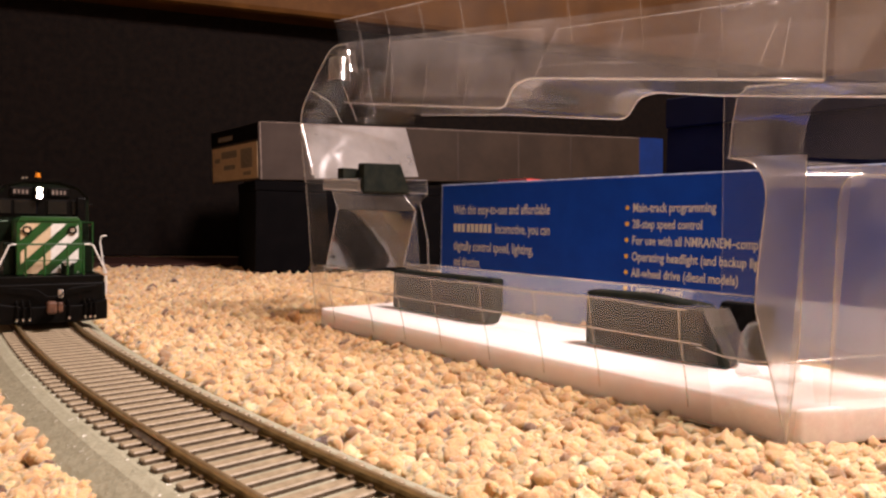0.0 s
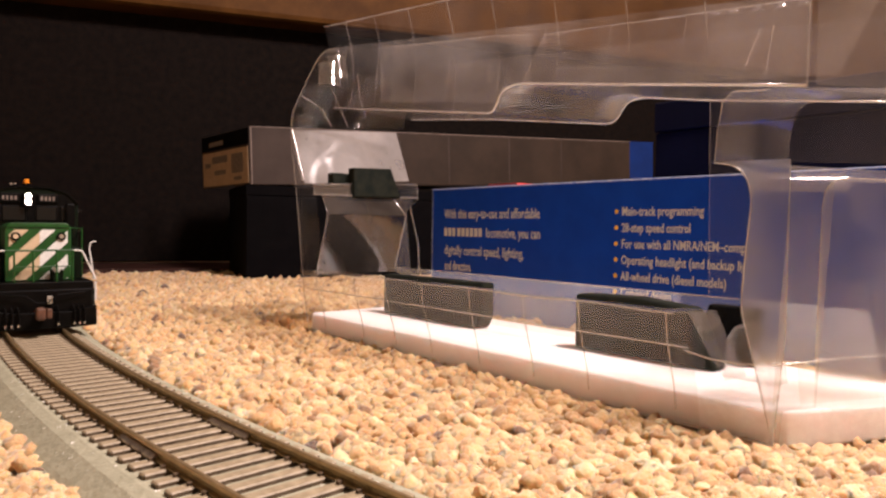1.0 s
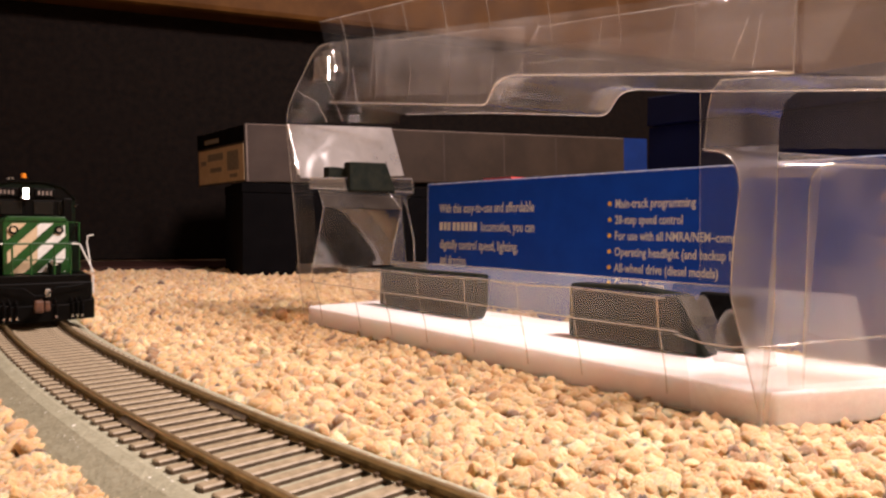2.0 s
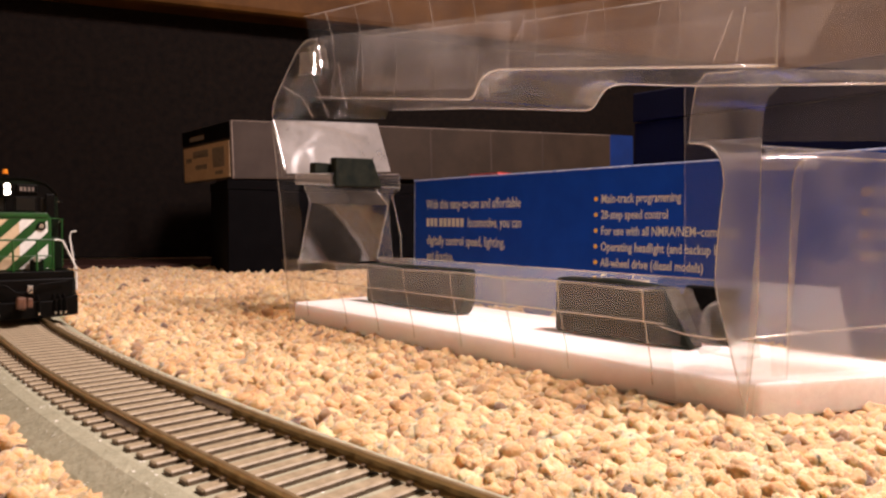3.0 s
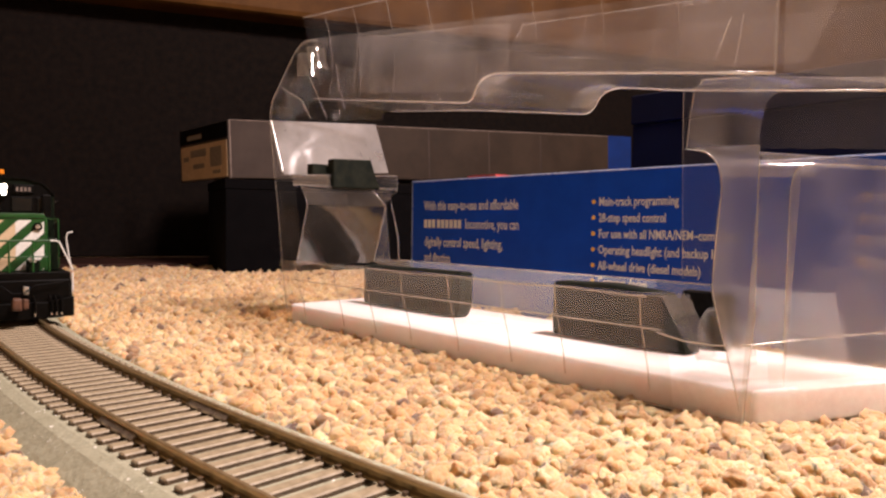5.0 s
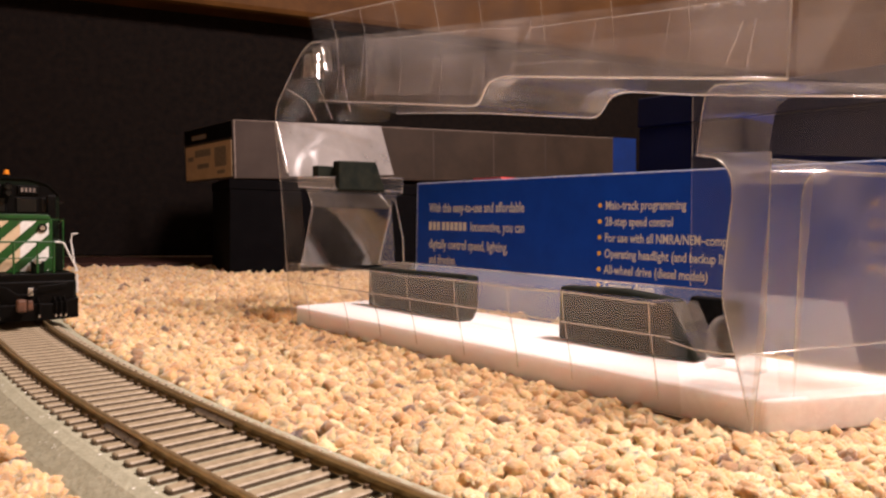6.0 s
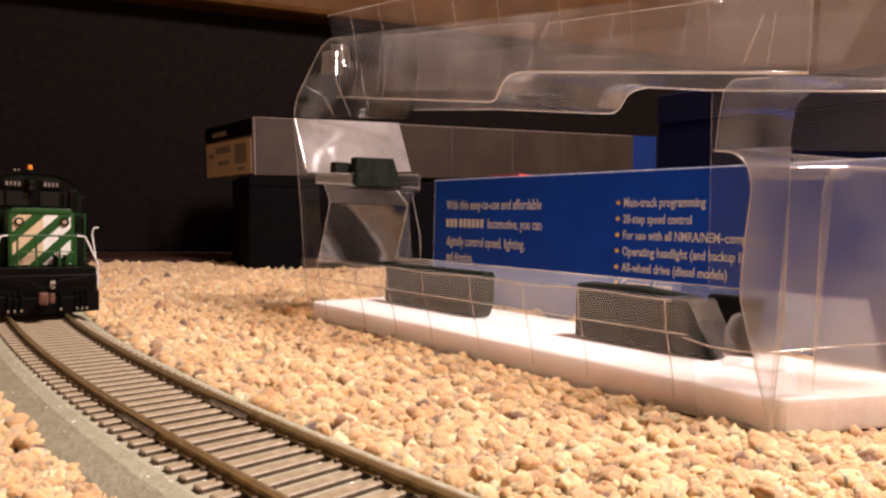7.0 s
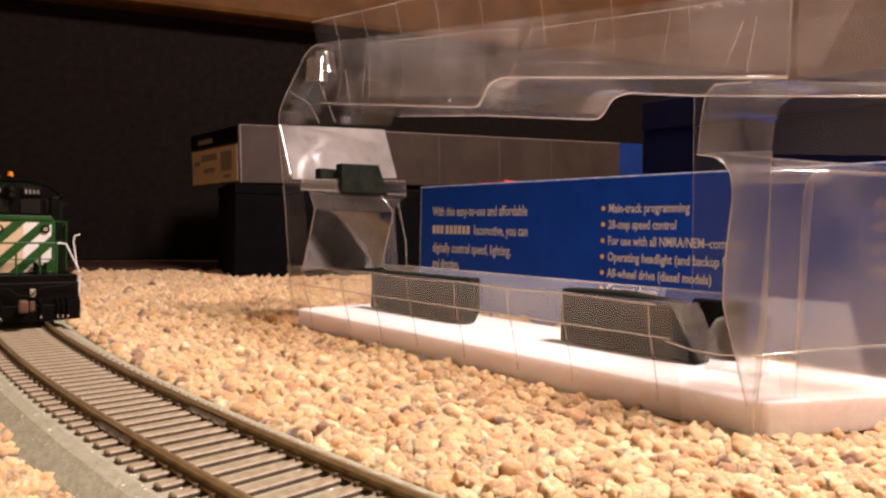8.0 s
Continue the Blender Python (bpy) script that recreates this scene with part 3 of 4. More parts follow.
        broad.append([(202 + 0.41 * v + 0.012 * z + 1.6 * min(1.0, (v - v0) / 3), v, z) for v in (v0, v0 + 1, v0 + 3, 20, 32, 44, 52)])
    flute2 = part("broad_flute", sheet(broad), BLURRED, t, "broad cloudy flute of the end wall", smooth=True)
    part("flute_edge", tube([r[0] for r in broad[2:]] + [broad[-1][3], broad[-1][6]], 0.2, 6), CLEAR_EDGE, flute2, smooth=True)
    for ob in (near, flute2):
        ob.visible_shadow = False
    part("end_step", sheet([[(u + 0.4 * v, v, z) for v in (4, 10, 23, 25, 50)] for u, z in ((192, 24), (202, 24), (204, 22), (205, 12))]), CLEAR_THIN, t, smooth=False)
    part("near_shoulder", sheet([[(188 + 0.3 * v, v, 64.9), (195 + 0.35 * v, v, 64.2), (204 + 0.4 * v, v, 62.6), (206 + 0.41 * v, v, 60)] for v in (1, 10, 22, 36, 50)]), CLEAR_SOFT, t, "rounded clear shoulder of the end", smooth=True)
    part("near_block", sheet([[(182.9, 9, 66), (183.6, 9, 74), (184.6, 9, 80), (187, 9, 82.4), (200, 8.6, 81), (225, 8, 76)], [(183, 30, 67), (183.6, 30, 76), (185, 30, 82), (189, 30, 85), (201, 30, 84), (232, 30, 79)], [(183, 48, 67), (183.6, 48, 76), (185, 48, 82), (189, 48, 85), (201, 48, 84), (238, 48, 79)]]), CLEAR_LID, t, "hollow clear block of the end", smooth=True)
    part("block_rim", tube([(187.8, 0, 64.7), (185, 4, 65.3), (182.9, 9, 66), (183.6, 9, 74), (184.6, 9, 80), (187, 9, 82.2), (196, 9, 81.4)], 0.2, 6), CLEAR_EDGE, t, smooth=True)
    web = part("inner_web", sheet([[(169.5, 30, 85.5), (176, 30, 85), (184, 30, 84)], [(170.6, 30, 31.5), (177, 30, 31), (185, 30, 30.5)]]), CLEAR_THIN, t, "clear inner web of the tray")
    part("web_edge", tube([(169.5, 30, 85.5), (170.6, 30, 31.5)], 0.13, 6), CLEAR_EDGE, web, smooth=True)
    part("bump", prism(rounded([(186.5, 14), (187.5, 24), (190, 27.4), (194, 27), (199, 20), (200, 14)], 2, 3), 8, 14, bevel=0.6), CLEAR, t, "small clear locating bump", smooth=True)
    # added domes and flutes, shaped and turned to throw the lamp's highlights
    def dome(name, c, r, mat, parent):
        d = bmesh.new()
        bmesh.ops.create_uvsphere(d, u_segments=20, v_segments=14, radius=1.0)
        bmesh.ops.delete(d, geom=[v for v in d.verts if v.co.z < -0.35 and r[2] < 6 or v.co.y > 0.5], context="VERTS")
        for v in d.verts:
            v.co = (Vector(c) + Vector((v.co.x * r[0], v.co.y * r[1], v.co.z * r[2]))) * MM
        return part(name, d, mat, parent, smooth=True)

    def flute(name, c, n, axis, length, radius, sweep, parent):
        """A short rounded flute, added for a highlight; its middle faces n, between lamp and eye."""
        c, n, axis = Vector(c), Vector(n).normalized(), Vector(axis)
        axis = (axis - n * axis.dot(n)).normalized()
        rows = []
        for k in range(9):
            d = Matrix.Rotation(radians(sweep * (k / 4 - 1)), 3, axis) @ n
            rows.append([tuple(c + (d - n) * radius + axis * length * (h / 6 - 0.5) + d * 0.04 * math.sin(h * 1.1)) for h in range(7)])
        return part(name, sheet(rows), CLEAR_BRIGHT, parent, smooth=True)

    flute("corner_highlight", (7, 10, 118.5), (0.89, -0.21, 0.40), (0, 0, 1), 11, 5.5, 48, far)
    flute("corner_highlight", (2, 8, 116), (0.75, -0.45, 0.38), (0, 0, 1), 12, 6.0, 50, far)
    flute("edge_highlight", (-13.2, 1.0, 80.5), (0.89, -0.30, 0.38), (-10, -0.9, 25), 25, 1.1, 50, far)
    flute("shoulder_highlight", (202, 11, 61.0), (0.44, -0.59, 0.68), (0.8, 0.6, 0), 20, 4.5, 42, near)
    part("lid_end", sheet([[(206 + 0.46 * v, v, z + 0.02 * v) for v in (4, 16, 30, 52)] for z in (80, 92, 104, 116)]), CLEAR_LID, t, "clear end of the lid", smooth=True)
    part("lid_corner", tube([(206, 4, 80), (206.3, 4, 98), (206.6, 4, 112)], 0.35, 6), CLEAR_EDGE, panel, smooth=True)
    part("block_front", sheet([[(184 + 8.5 * k, 9, 66 - 0.7 * k) for k in range(7)], [(184.4 + 8.5 * k, 8.6, 74 - 0.7 * k) for k in range(7)], [(186 + 8.5 * k, 9, 81.5 - 0.9 * k) for k in range(7)]]), CLEAR, t, "cloudy front of the end block", smooth=True)
    for u, z in ((176, 104.5), (181, 104.0), (187, 103.2), (193, 102.6), (198, 102.0)):
        dome("highlight_stud", (u, 20, z), (1.6, 1.6, 1.1), CLEAR_BRIGHT, panel)
    # the inner tub of the lid, and its raised block
    tub = [(39, 120.1), (58, 117.4), (78, 114.9), (106, 111.5), (121, 108.7)]
    inner = part("lid_tub", sheet([[(u + 1, 9, z) for u, z in tub], [(u, 9.5, z - 11) for u, z in tub], [(u - 1, 11, z - 21) for u, z in tub]]), CLEAR_LID, t, "inner clear tub of the lid", smooth=True)
    part("tub_edge", tube([(36, 9, 99), (38, 9, 112)] + [(u, 9, z) for u, z in tub], 0.20, 6), CLEAR_EDGE, inner, smooth=True)
    raised = [(117, 112.0), (142, 109.3), (161, 107.3), (177, 105.8), (215, 102)]
    inner = part("lid_block", sheet([[(u, 20, z) for u, z in raised], [(u - 3, 18, z - 8) for u, z in raised], [(u - 7, 16, z - 18) for u, z in raised]]), CLEAR_LID, t, "raised clear block of the lid", smooth=True)
    part("block_edge", tube([(110, 16, 94), (114, 18, 104), (117.5, 20, 111.6)] + [(u, 20, z) for u, z in raised[1:]], 0.22, 6), CLEAR_EDGE, inner, smooth=True)
    part("block_crease", tube([(112, 17, 100), (130, 17, 98.4), (150, 17, 95)], 0.17, 6), CLEAR_EDGE, inner, smooth=True)
    for a, c in (((187, 12, 85), (192, 12, 97)), ((193, 12, 84.5), (195, 12, 97))):
        part("crease", tube([a, lerp(a, c, 0.4), c], 0.19, 6), CLEAR_EDGE, panel, smooth=True)
    for pts in ([(-13, 3, 107), (-8, 10, 102), (-9, 16, 94)], [(-4, 8, 119), (-2, 14, 106), (-8, 24, 95)], [(6, 20, 117), (2, 24, 108), (-2, 30, 99)]):
        part("shoulder_crease", tube(pts, 0.24, 6), CLEAR_EDGE, far, smooth=True)
    # standing gusset at the end of the rim
    part("gusset", sheet([[(178, -6, 30), (186, -6, 30), (190, -5, 22), (194, -4, 16)], [(178, 6, 30), (186, 6, 30), (190, 6, 22), (194, 6, 16)]]), CLEAR_SOFT, t, smooth=True)


tray()


def foam_pads():
    pad = thing("foam_sheet", TRAY, "white foam sheet lying in the bottom of the clear tray", "foam sheet")
    rng = random.Random(4)
    edge = [(201 - 8.0 * k, 1.2 + rng.uniform(-0.3, 0.3)) for k in range(25)]
    part("sheet_body", prism(edge + [(0.5, 1.3), (-1.8, 3), (-2.2, 8), (-2.2, 55), (227, 55), (206.5, 7), (204.4, 3.2)], 2.0, 10.2, axis="z", bevel=0.6), PAD, pad, smooth=False)
    for shape, mat, lab in ((prism([(15, 10.3), (77, 10.3), (79.5, 15), (79.5, 28.0), (15, 27.6)], 29, 36, bevel=1.2), DARK_FOAM, "dark green foam pad upright in the clear tray"),
                                    (prism([(125, 10.3), (174, 10.3), (166, 27.0), (147, 28.6), (125, 28.0)], 28, 36, bevel=1.2), DARK_FOAM, "sloping dark green foam pad upright in the clear tray"),
                                    (prism([(150, 10.3), (178, 10.3), (178, 27.2), (163, 27.2), (162, 24.2), (158, 24.0), (157, 25.4), (150, 25.4)], 43.5, 47.5, bevel=0.7), BLACK_FOAM, "notched black foam pad beside the tray's rear wall")):
        p = thing("foam_pad", TRAY, lab, "foam pad", "foam pads in the tray")
        part("pad_body", shape, mat, p)
    p = thing("foam_block", TRAY, "dark green foam block of two pieces on the tray's holder", "foam block")
    part("front_piece", prism([(15, 61.5), (40.5, 62), (35, 75), (15, 74.3)], 7, 12, axis="x", bevel=0.6), DARK_FOAM, p)
    part("rear_piece", block((2, 7.5, 67), (7, 20, 72), 0.6), DARK_FOAM, p)


foam_pads()

# ---- the boxes ----


def blue_box():
    b = thing("blue_box", TRAY, "blue printed cardboard box with pale lettering and yellow bullets", "cardboard box")
    body = part("carton", block((-31, 94, 1.5), (262, 152, 69.8), 0.7), BLUE, b)
    part("worn_edge", tube([(-31, 94.2, 69.4)] + [(-30.9 + 36.6 * k, 94.25, 69.45) for k in range(1, 9)], 0.42, 6), BLUE_EDGE, body, "scuffed pale edge of the carton")
    part("corner_edge", tube([(-30.8, 94.2, 2), (-30.8, 94.2, 40), (-30.8, 94.2, 69.4)], 0.4, 6), BLUE_EDGE, body)
    part("red_print", block((12, 96, 69.6), (32, 130, 71.0)), RED, b, "red print on the lid")
    face = Matrix.Translation((0, 0.0939, 0)) @ Matrix.Rotation(radians(90), 4, "X")

    def line(text, u, z, wide, size, name="lettering"):
        m = face @ Matrix.Translation((u * MM, z * MM, 0))
        ob = write(name, text, size, m, PRINT, body, 1.0, 0.08)
        w = max(v.co.x for v in ob.data.vertices) / MM
        for v in ob.data.vertices:
            v.co.x *= wide / w
        return ob

    line("With this easy-to-use and affordable", -20.3, 53.6, 69.5, 7.0)
    line("locomotive, you can", 12.5, 43.9, 37.0, 7.0)
    for k in range(9):
        part("name_bar", block((-20.2 + k * 3.3 + (0.9 if k > 2 else 0), 93.86, 44.0), (-17.8 + k * 3.3 + (0.9 if k > 2 else 0), 93.97, 48.4)), PRINT, body)
    line("digitally control speed, lighting,", -20.0, 34.2, 59.0, 7.0)
    line("and direction.", -19.7, 25.8, 21.5, 7.0)
    for k, (text, wide) in enumerate((("Main-track programming", 37.0), ("28-step speed control", 31.5), ("For use with all NMRA/NEM–compliant", 60.0), ("Operating headlight (and backup light)", 58.0), ("All-wheel drive (diesel models)", 46.5), ("Compact design", 24.0))):
        z = 56.4 - 6.75 * k
        line(text, 95.2, z - 1.7, wide, 5.2)
        part("bullet", disc((92.5, 93.93, z), 0.95, 0.14, sides=16), YELLOW, body, "yellow bullet")
    for k in range(4):
        part("bullet", disc((190.5, 93.93, 56.4 - 6.75 * k), 0.95, 0.14, sides=16), YELLOW, body, "yellow bullet")
        part("print_bar", block((193.5, 93.86, 55.4 - 6.75 * k), (228 - 6 * (k % 3), 93.97, 57.0 - 6.75 * k)), BLUE_EDGE, body)


blue_box()


def frame_of(p, q):
    """A pose at p whose x runs level towards q."""
    return pose(p[0], p[1], 0, 0, 0, math.degrees(math.atan2(q[1] - p[1], q[0] - p[0])))


def grey_box():
    m = frame_of((-0.1464, 0.5597), (0.2312, 0.738)) @ pose(0, 0, 0.0805, 0, -1.9, 0)
    g = thing("grey_box", m, "long grey-brown cardboard box with blue end band, flap ajar", "cardboard box")
    body = part("carton", block((0, 0, 0), (418, 82, 46.5), 0.7), GREY_CARD, g)
    part("blue_band", block((387, -0.35, 0.2), (418.3, 82.3, 46.75), 0.3), BAND_BLUE, body, "blue band round the box end")
    for u0, u1 in ((112, 176), (177.5, 240), (241.5, 300), (301.5, 386.5)):
        part("printed_panel", block((u0, -0.25, 1), (u1, 0.05, 45.5)), GREY_CARD_DARK, body)
    part("top_edge", tube([(0, 0, 46.3), (387, 0, 46.3)], 0.38, 6), CARD_EDGE, body, "worn pale edge")
    part("corner_edge", tube([(0.1, 0.1, 0.4), (0.1, 0.1, 46.1)], 0.6, 6), CARD_EDGE, body)
    flap = part("end_flap", block((-1.2, 0, 0.2), (0, 98, 46.2), 0.3), GREY_CARD, g, "end flap standing ajar")
    flap.matrix_basis = pose(0, 0.0003, 0, 0, 0, 14.5)
    lab = part("label", block((-1.7, 2.5, 1.8), (-1.15, 95, 31)), LABEL, flap, "cream paper label with faded print")
    part("dark_print", block((-1.7, 0.7, 33), (-1.15, 97, 45.8)), BLACK_CARD, flap, "dark printed band above the label")
    for y0, y1, z0, z1 in ((42, 74, 21, 27), (46, 70, 11, 15), (12, 34, 11, 27), (15, 30, 5, 8), (78, 90, 18, 22), (50, 80, 36, 40)):
        part("print_bar", block((-1.9, y0, z0), (-1.6, y1, z1)), INK, flap)
    d = thing("dark_box", frame_of((-0.1464, 0.5597), (0.2312, 0.738)), "black cardboard box under the grey box on the carpet", "cardboard box")
    part("carton", block((-4, 2, 1), (406, 86, 72), 0.8), BLACK_CARD, d)
    part("lid", block((-4.6, 1.4, 72.3), (406.6, 86.6, 80.2), 0.6), BLACK_CARD, d)
    n = thing("navy_box", TRAY, "dark navy cardboard box standing behind the blue box", "cardboard box")
    part("carton", block((67, 160, 1), (300, 215, 98), 0.8), NAVY, n)
    part("lid", block((66.4, 159.4, 98.3), (300.6, 215.6, 113), 0.6), NAVY, n)


grey_box()

# ---- the locomotive ----
LOCO = pose(-0.139, 0.248, RAIL_TOP, 0, 0, 35.2)


def clipped(poly, x0, x1, z0, z1):
    """A polygon cut to a rectangle."""
    for keep, cut in ((lambda p: p[0] >= x0, ("x", x0)), (lambda p: p[0] <= x1, ("x", x1)), (lambda p: p[1] >= z0, ("z", z0)), (lambda p: p[1] <= z1, ("z", z1))):
        out = []
        for a, b in zip(poly, poly[1:] + poly[:1]):
            if keep(a):
                out.append(a)
            if keep(a) != keep(b):
                k = (cut[1] - a[0]) / (b[0] - a[0]) if cut[0] == "x" else (cut[1] - a[1]) / (b[1] - a[1])
                out.append((a[0] + (b[0] - a[0]) * k, a[1] + (b[1] - a[1]) * k))
        poly = out
    return poly


def locomotive():
    t = thing("model_locomotive", LOCO, "green and black model diesel locomotive with striped nose on track", "model train")
    # frame, pilot and plow
    part("deck", prism(rounded([(-17, 14.2), (17, 14.2), (17, 17), (-17, 17), (-17, 14.3)], 0.3, 1), 2, 203, bevel=0.25), LOCO_BLACK, t, "black walkway deck")
    part("pilot", block((-16.6, 1.2, 6), (16.6, 4.2, 14.4), 0.5), LOCO_BLACK, t, "black pilot plate")
    part("plow", prism([(-17.6, 0.9), (-9, 0.4), (9, 0.4), (17.6, 0.9), (17.6, 8.2), (9, 6.4), (-9, 6.4), (-17.6, 8.2)], -0.8, 1.4, bevel=0.3), LOCO_BLACK, t, "black snow plow")
    for x in (-16, 16):
        st = part("step_well", block((x - 1.6, 3.5, 2.5), (x + 1.6, 12, 14.2), 0.4), LOCO_BLACK, t, "black corner steps")
        for z in (4, 8, 12):
            part("tread", block((x - 1.9, 3.0, z), (x + 1.9, 10, z + 0.5), 0.1), LOCO_BLACK, st)
        part("step_edge", block((x + (1.5 if x > 0 else -2.1), 3.0, 9.5), (x + (2.1 if x > 0 else -1.5), 4.0, 16.6), 0.1), WHITE_PAINT, st, "white painted step edge")
    c = block((-1.7, -6.0, 5.6), (1.7, 2, 7.6), 0.4)
    c = block((-2.6, -8.0, 4.4), (0.4, -4.6, 8.8), 0.7, c)
    c = block((0.6, -7.4, 4.8), (2.4, -5.4, 8.4), 0.5, c)
    part("coupler", c, RUST, t, "rusty brown knuckle coupler")
    part("uncoupling_lever", tube([(-14, -0.2, 13.4), (-5, -0.8, 12.6), (-2, -1.5, 10), (2, -1.5, 10), (5, -0.8, 12.6), (14, -0.2, 13.4)], 0.22), LOCO_BLACK, t)
    for x in (-11.5, -9.6, -7.6, 4.6, 9.8, 11.4, 13.0):
        h = part("air_hose", tube([(x, 0.8, 8.5), (x + 0.3, -1.6, 7.0), (x + 0.5, -2.0, 4.0), (x + 0.2, -2.2, 2.4)], 0.36), LOCO_BLACK, t, "black rubber air hose")
        part("hose_end", disc((x + 0.2, -2.3, 2.2), 0.42, 0.9, "z", 8), CHROME, h, "bright hose end")
    part("mu_stand", block((1.6, 0.2, 9.2), (3.4, 1.6, 12.2), 0.3), CHROME, t, "bright valve on the pilot")
    # short hood
    hood = part("short_hood", prism(rounded([(-10.6, 17), (-10.6, 36.4), (-8.8, 38.0), (8.8, 38.0), (10.6, 36.4), (10.6, 17)], 0.9, 3), 9, 34, bevel=0.4), GREEN, t, "green low short hood", smooth=False)
    y0, y1 = 8.72, 9.06
    for k in range(5):
        x = -25.9 + 8.6 * k
        # stripes are tan on the left half of the nose, white on the right
        for lo, hi, mat, lab in ((-9.3, 0.25, TAN_PAINT, "tan stripe"), (0.25, 9.3, WHITE_PAINT, "white stripe")):
            poly = clipped([(x, 17.4), (x + 4.3, 17.4), (x + 4.3 + 18.4, 35.8), (x + 18.4, 35.8)], lo, hi, 17.6, 35.8)
            if len(poly) > 2:
                part("stripe", prism(poly, y0, y1), mat, hood, lab)
    part("hood_cap", prism(rounded([(-10.2, 36.6), (-9.2, 38.3), (9.2, 38.3), (10.2, 36.6), (-10.2, 36.6)], 0.4, 2)[:-1], 8.6, 10.2, bevel=0.2), GREEN, hood, "bright green top edge")
    for x in (-7.3, 7.3):
        ring = disc((x, 8.5, 33.4), 1.55, 0.7, sides=20)
        lamp = part("marker_lamp", ring, LOCO_BLACK, hood, "round black marker lamp")
        part("lens", disc((x, 8.2, 33.4), 0.85, 0.5, sides=16), TAN_PAINT if x < 0 else CHROME, lamp)
    # side boxes beside the hood
    part("sand_filler", block((10.8, 12, 17), (14.6, 30, 29), 0.5), DARK_GREEN, t, "dark green box beside the hood")
    part("sand_filler", block((-14.6, 12, 17), (-10.8, 30, 29), 0.5), DARK_GREEN, t, "dark green box beside the hood")
    # cab
    shape = rounded([(-16.4, 17), (-16.4, 46.5), (-12.5, 50.5), (-6, 52.4), (6, 52.4), (12.5, 50.5), (16.4, 46.5), (16.4, 17)], 1.2, 3)
    cab = part("cab", prism(shape, 34, 58, bevel=0.3), DARK_GREEN, t, "dark green cab")
    part("cab_roof", prism(rounded([(-16.8, 46.2), (-12.7, 50.8), (-6, 52.8), (6, 52.8), (12.7, 50.8), (16.8, 46.2), (16.2, 46.0), (12.3, 50.2), (6, 52.1), (-6, 52.1), (-12.3, 50.2), (-16.2, 46.0)], 0.3, 1), 33.2, 59), LOCO_BLACK, cab, "black cab roof")
    part("cab_front", prism([(-15.2, 38.2), (15.2, 38.2), (15.2, 46.2), (11.8, 49.8), (-11.8, 49.8), (-15.2, 46.2)], 33.75, 34.1), LOCO_BLACK, cab)
    for x0, x1 in ((-9.6, -2.2), (1.8, 8.4), (-14.8, -10.6), (10.4, 14.8)):
        w = part("window_frame", block((x0 - 0.5, 33.35, 38.9), (x1 + 0.5, 33.9, 45.0), 0.2), LOCO_BLACK, cab)
        part("pane", block((x0, 33.2, 39.3), (x1, 33.5, 44.5), 0.1), GLASS_DARK, w, "dark cab window")
    for x0, x1 in ((-11.0, -3.6), (2.0, 9.2)):
        nb = part("number_board", block((x0, 32.7, 46.2), (x1, 34.2, 49.6), 0.25), LOCO_BLACK, cab, "black number board with pale figures")
        for k in range(4):
            part("figure_bar", block((x0 + 1.1 + k * 1.38, 32.6, 47.1), (x0 + 1.85 + k * 1.38, 32.75, 48.7)), CARD_EDGE, nb)
    house = disc((-1.3, 32.6, 46.2), 1.55, 3.0, sides=20)
    house = disc((-1.3, 32.6, 49.0), 1.55, 3.0, sides=20, bm=house)
    house = block((-3.0, 32.9, 45.2), (0.4, 34.4, 50.0), 0.4, house)
    head = part("headlight_housing", house, LOCO_BLACK, cab, "black twin headlight housing")
    # each lens glows on one face; it is turned in its bezel when the light goes out
    for z in (46.4, 48.7):
        lens = disc((0, -0.35, 0), 1.02, 0.7, sides=20, taper=1.0)
        lens = disc((0, 0.4, 0), 1.02, 0.7, sides=20, bm=lens)
        ob = part("headlight", lens, [GLASS_DARK, LAMP_ON], head, "twin headlight lens, lit at first and then dark")
        for p in ob.data.polygons:
            p.material_index = 1 if p.normal.y < -0.9 and p.center.y < -0.0005 else 0
        HEADLIGHTS.append((ob, (-1.3 * MM, 30.9 * MM, z * MM)))
    b = disc((-1.4, 37, 53.2), 1.5, 1.2, "z", 16)
    beacon = part("beacon_base", b, LOCO_BLACK, cab)
    part("beacon_lens", disc((-1.4, 37, 54.6), 1.15, 2.0, "z", 16, taper=0.72), BEACON, beacon, "amber rotating-beacon lens")
    horn = tube([(-6.5, 36.2, 53.4), (-6.5, 40, 53.4)], 0.45)
    horn = tube([(-5.2, 36.8, 53.6), (-5.2, 40, 53.6)], 0.4, bm=horn)
    part("air_horn", horn, CHROME, cab, "small bright air horn")
    part("sun_shade", block((16.4, 38, 43.2), (18.6, 52, 43.8), 0.15), LOCO_BLACK, cab)
    part("exhaust_stack", prism(rounded([(11.8, 36), (11.8, 46), (15.0, 46), (15.0, 36)], 0.5, 2), 31.2, 33.6, bevel=0.3), LOCO_BLACK, t, "grey box on the cab front corner")
    # handrails round the front platform
    rails = tube([(-17.6, 3.0, 17.6), (-13.2, 3.0, 28.0), (-12.0, 3.0, 28.4), (12.0, 3.0, 28.4), (13.4, 3.0, 28.0), (17.9, 3.0, 17.6)], 0.30)
    hr = part("front_handrail", rails, WHITE_PAINT, t, "white handrail wire")
    part("rail_wrap", tube([(-11.0, 3.0, 28.42), (10.6, 3.0, 28.42)], 0.36), GREEN, hr, "green part of the handrail")
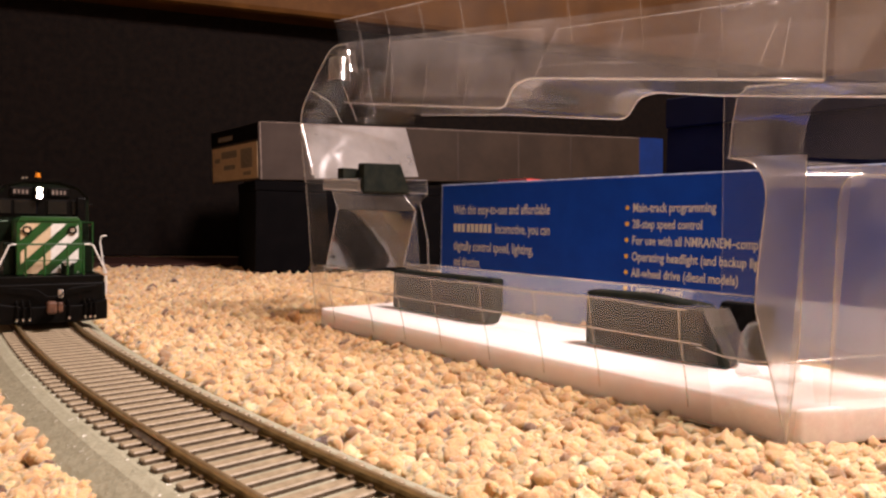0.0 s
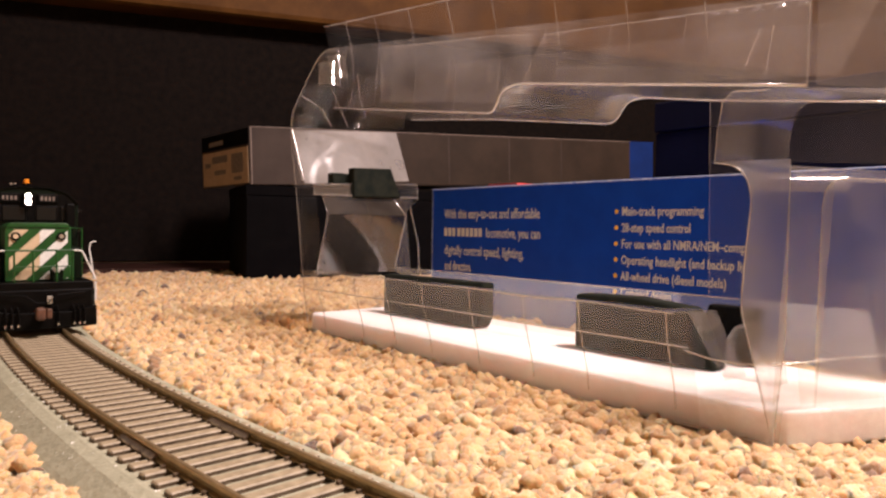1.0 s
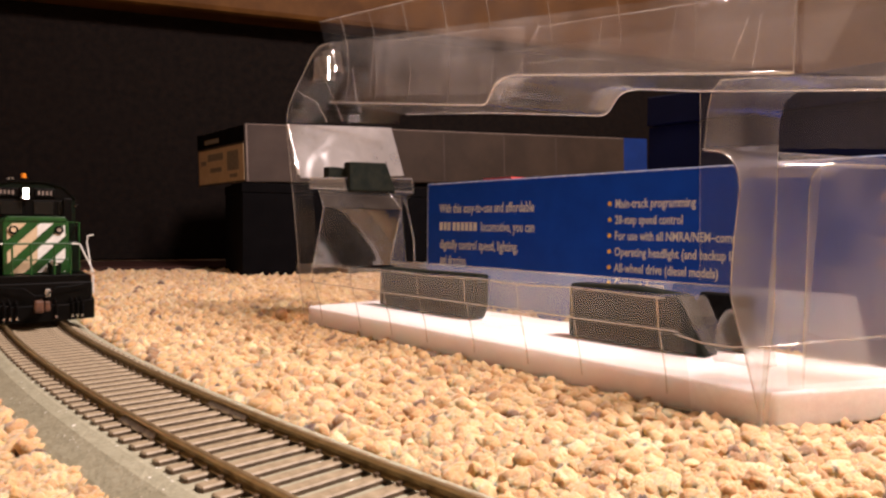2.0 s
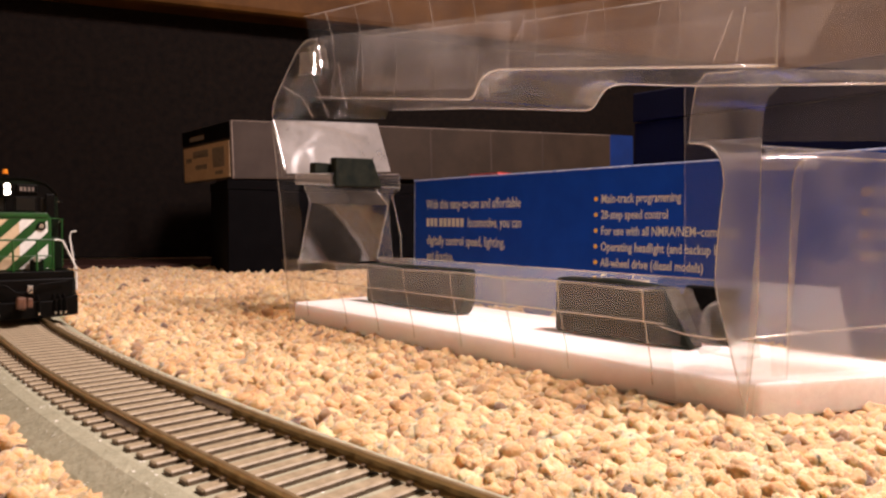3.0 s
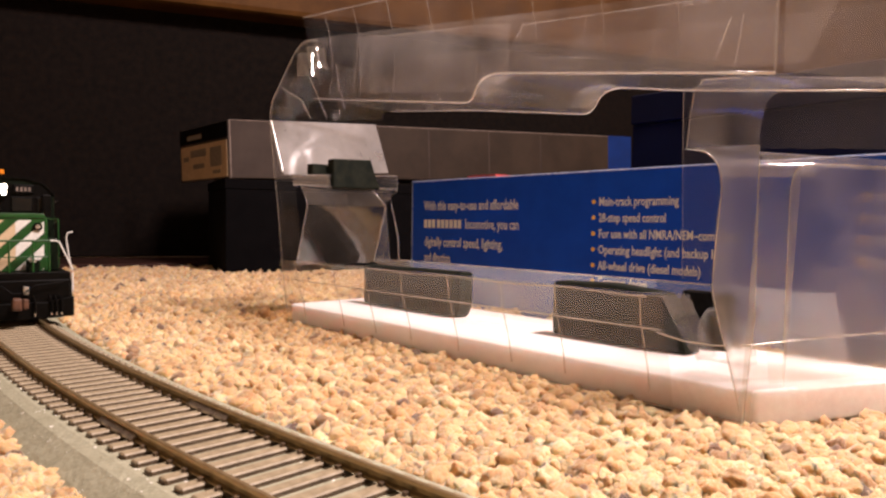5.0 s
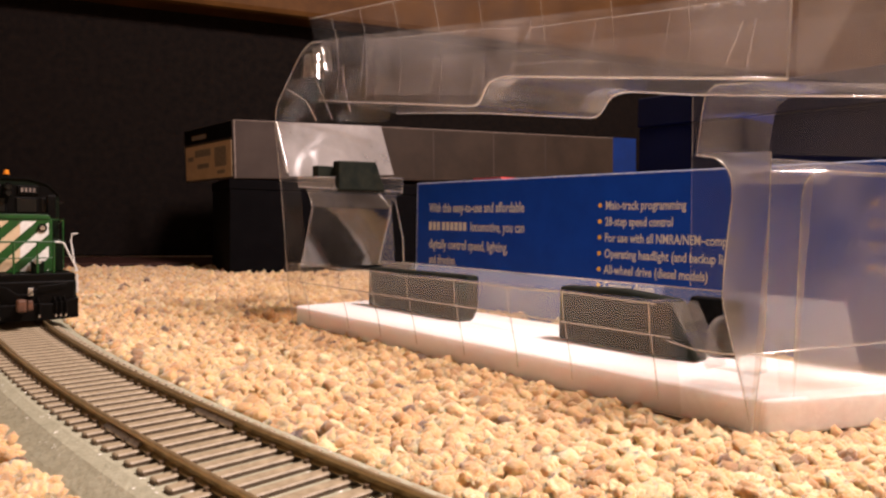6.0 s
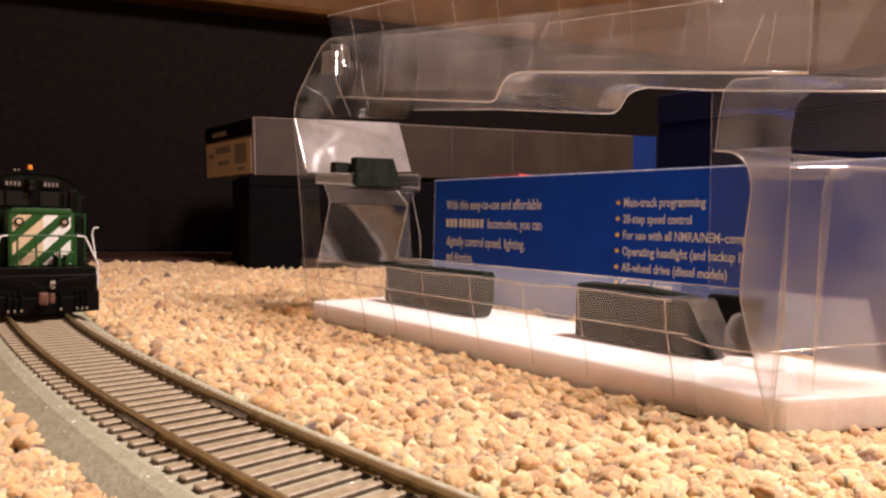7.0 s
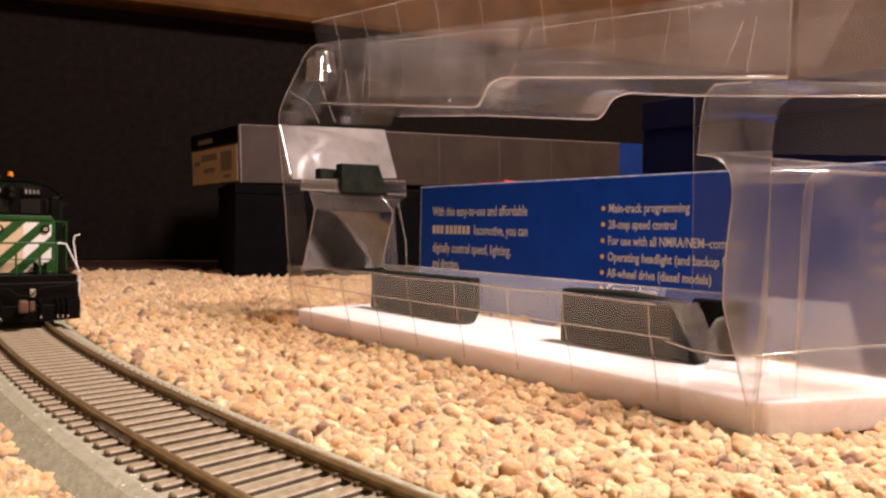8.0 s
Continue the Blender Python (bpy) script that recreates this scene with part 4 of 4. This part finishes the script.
    for x in (-8.2, -2.4, 5.0, 10.2):
        part("stanchion", tube([(x, 3.0, 17), (x, 3.0, 22), (x, 3.0, 28.6)], 0.36), GREEN, hr, "green stanchion")
    part("drop_rail", tube([(-8.2, 3.0, 22.6), (10.2, 3.0, 22.6)], 0.22), GREEN, hr)
    part("side_handrail", tube([(17.6, 5.0, 17.4), (17.0, 5.0, 22), (16.2, 6.0, 29), (16.6, 6.0, 31.2), (18.4, 6.0, 31.6)], 0.26), WHITE_PAINT, t, "white bent grab iron at the steps")
    part("side_handrail", tube([(-17.6, 5.0, 17.4), (-17.0, 5.0, 22), (-16.2, 6.0, 29), (-16.6, 6.0, 31.2), (-18.4, 6.0, 31.6)], 0.26), WHITE_PAINT, t, "white bent grab iron at the steps")
    for sx in (-1, 1):
        long = part("walkway_rail", tube([(sx * 17.2, 30, 36.2)] + [(sx * 17.2, 60 + 20 * k, 36.2 - 4) for k in range(8)], 0.28), GREEN, t, "green walkway handrail")
        part("stanchion", tube([(sx * 17.2, 30, 17), (sx * 17.2, 30, 36.2), (sx * 12, 31, 36.4)], 0.3), GREEN, long)
        for k in range(8):
            part("stanchion", tube([(sx * 17.2, 60 + 20 * k, 17), (sx * 17.2, 60 + 20 * k, 32.2)], 0.3), GREEN, long)
    part("platform_box", block((3.2, 4.6, 17), (7.4, 7.8, 21.4), 0.4), DARK_GREEN, t, "dark green box on the front platform")
    part("hand_wheel", disc((5.2, 4.2, 21.6), 1.3, 0.4, sides=16), WHITE_PAINT, t, "pale hand wheel")
    # long hood and running gear behind
    part("long_hood", prism(rounded([(-10.8, 17), (-10.8, 44), (-8.6, 47), (8.6, 47), (10.8, 44), (10.8, 17)], 1.0, 3), 58, 198, bevel=0.4), GREEN, t, "green long hood")
    for k in range(3):
        fan = part("roof_fan", disc((0, 150 + 16 * k, 47.6), 6, 1.4, "z", 24), LOCO_BLACK, t)
    part("fuel_tank", prism(rounded([(-13, 4), (13, 4), (15, 7), (15, 14), (-15, 14), (-15, 7)], 1.0, 2), 82, 128, bevel=0.5), LOCO_BLACK, t, "black fuel tank")
    for y in (36, 166):
        tr = part("truck", block((-13, y - 20, 4.4), (13, y + 20, 9.4), 0.8), LOCO_BLACK, t, "black truck sideframes")
        for dy in (-14, 14):
            for x in (-8.2, 8.2):
                part("wheel", disc((x, y + dy, 6.1), 6.0, 2.6, "x", 28), STEEL, tr, "steel wheel")


HEADLIGHTS = []
locomotive()


# ---- what changes in the clip ----


def motions():
    """The headlight goes out half way: its lenses turn their dark face to the front."""
    for ob, at in HEADLIGHTS:
        walk(ob, [(t, pose(*at, 0, 0, turn)) for t, turn in ((0.0, 0), (5.2, 0), (5.233, 60), (5.267, 120), (5.3, 180), (8.0, 180))])


motions()
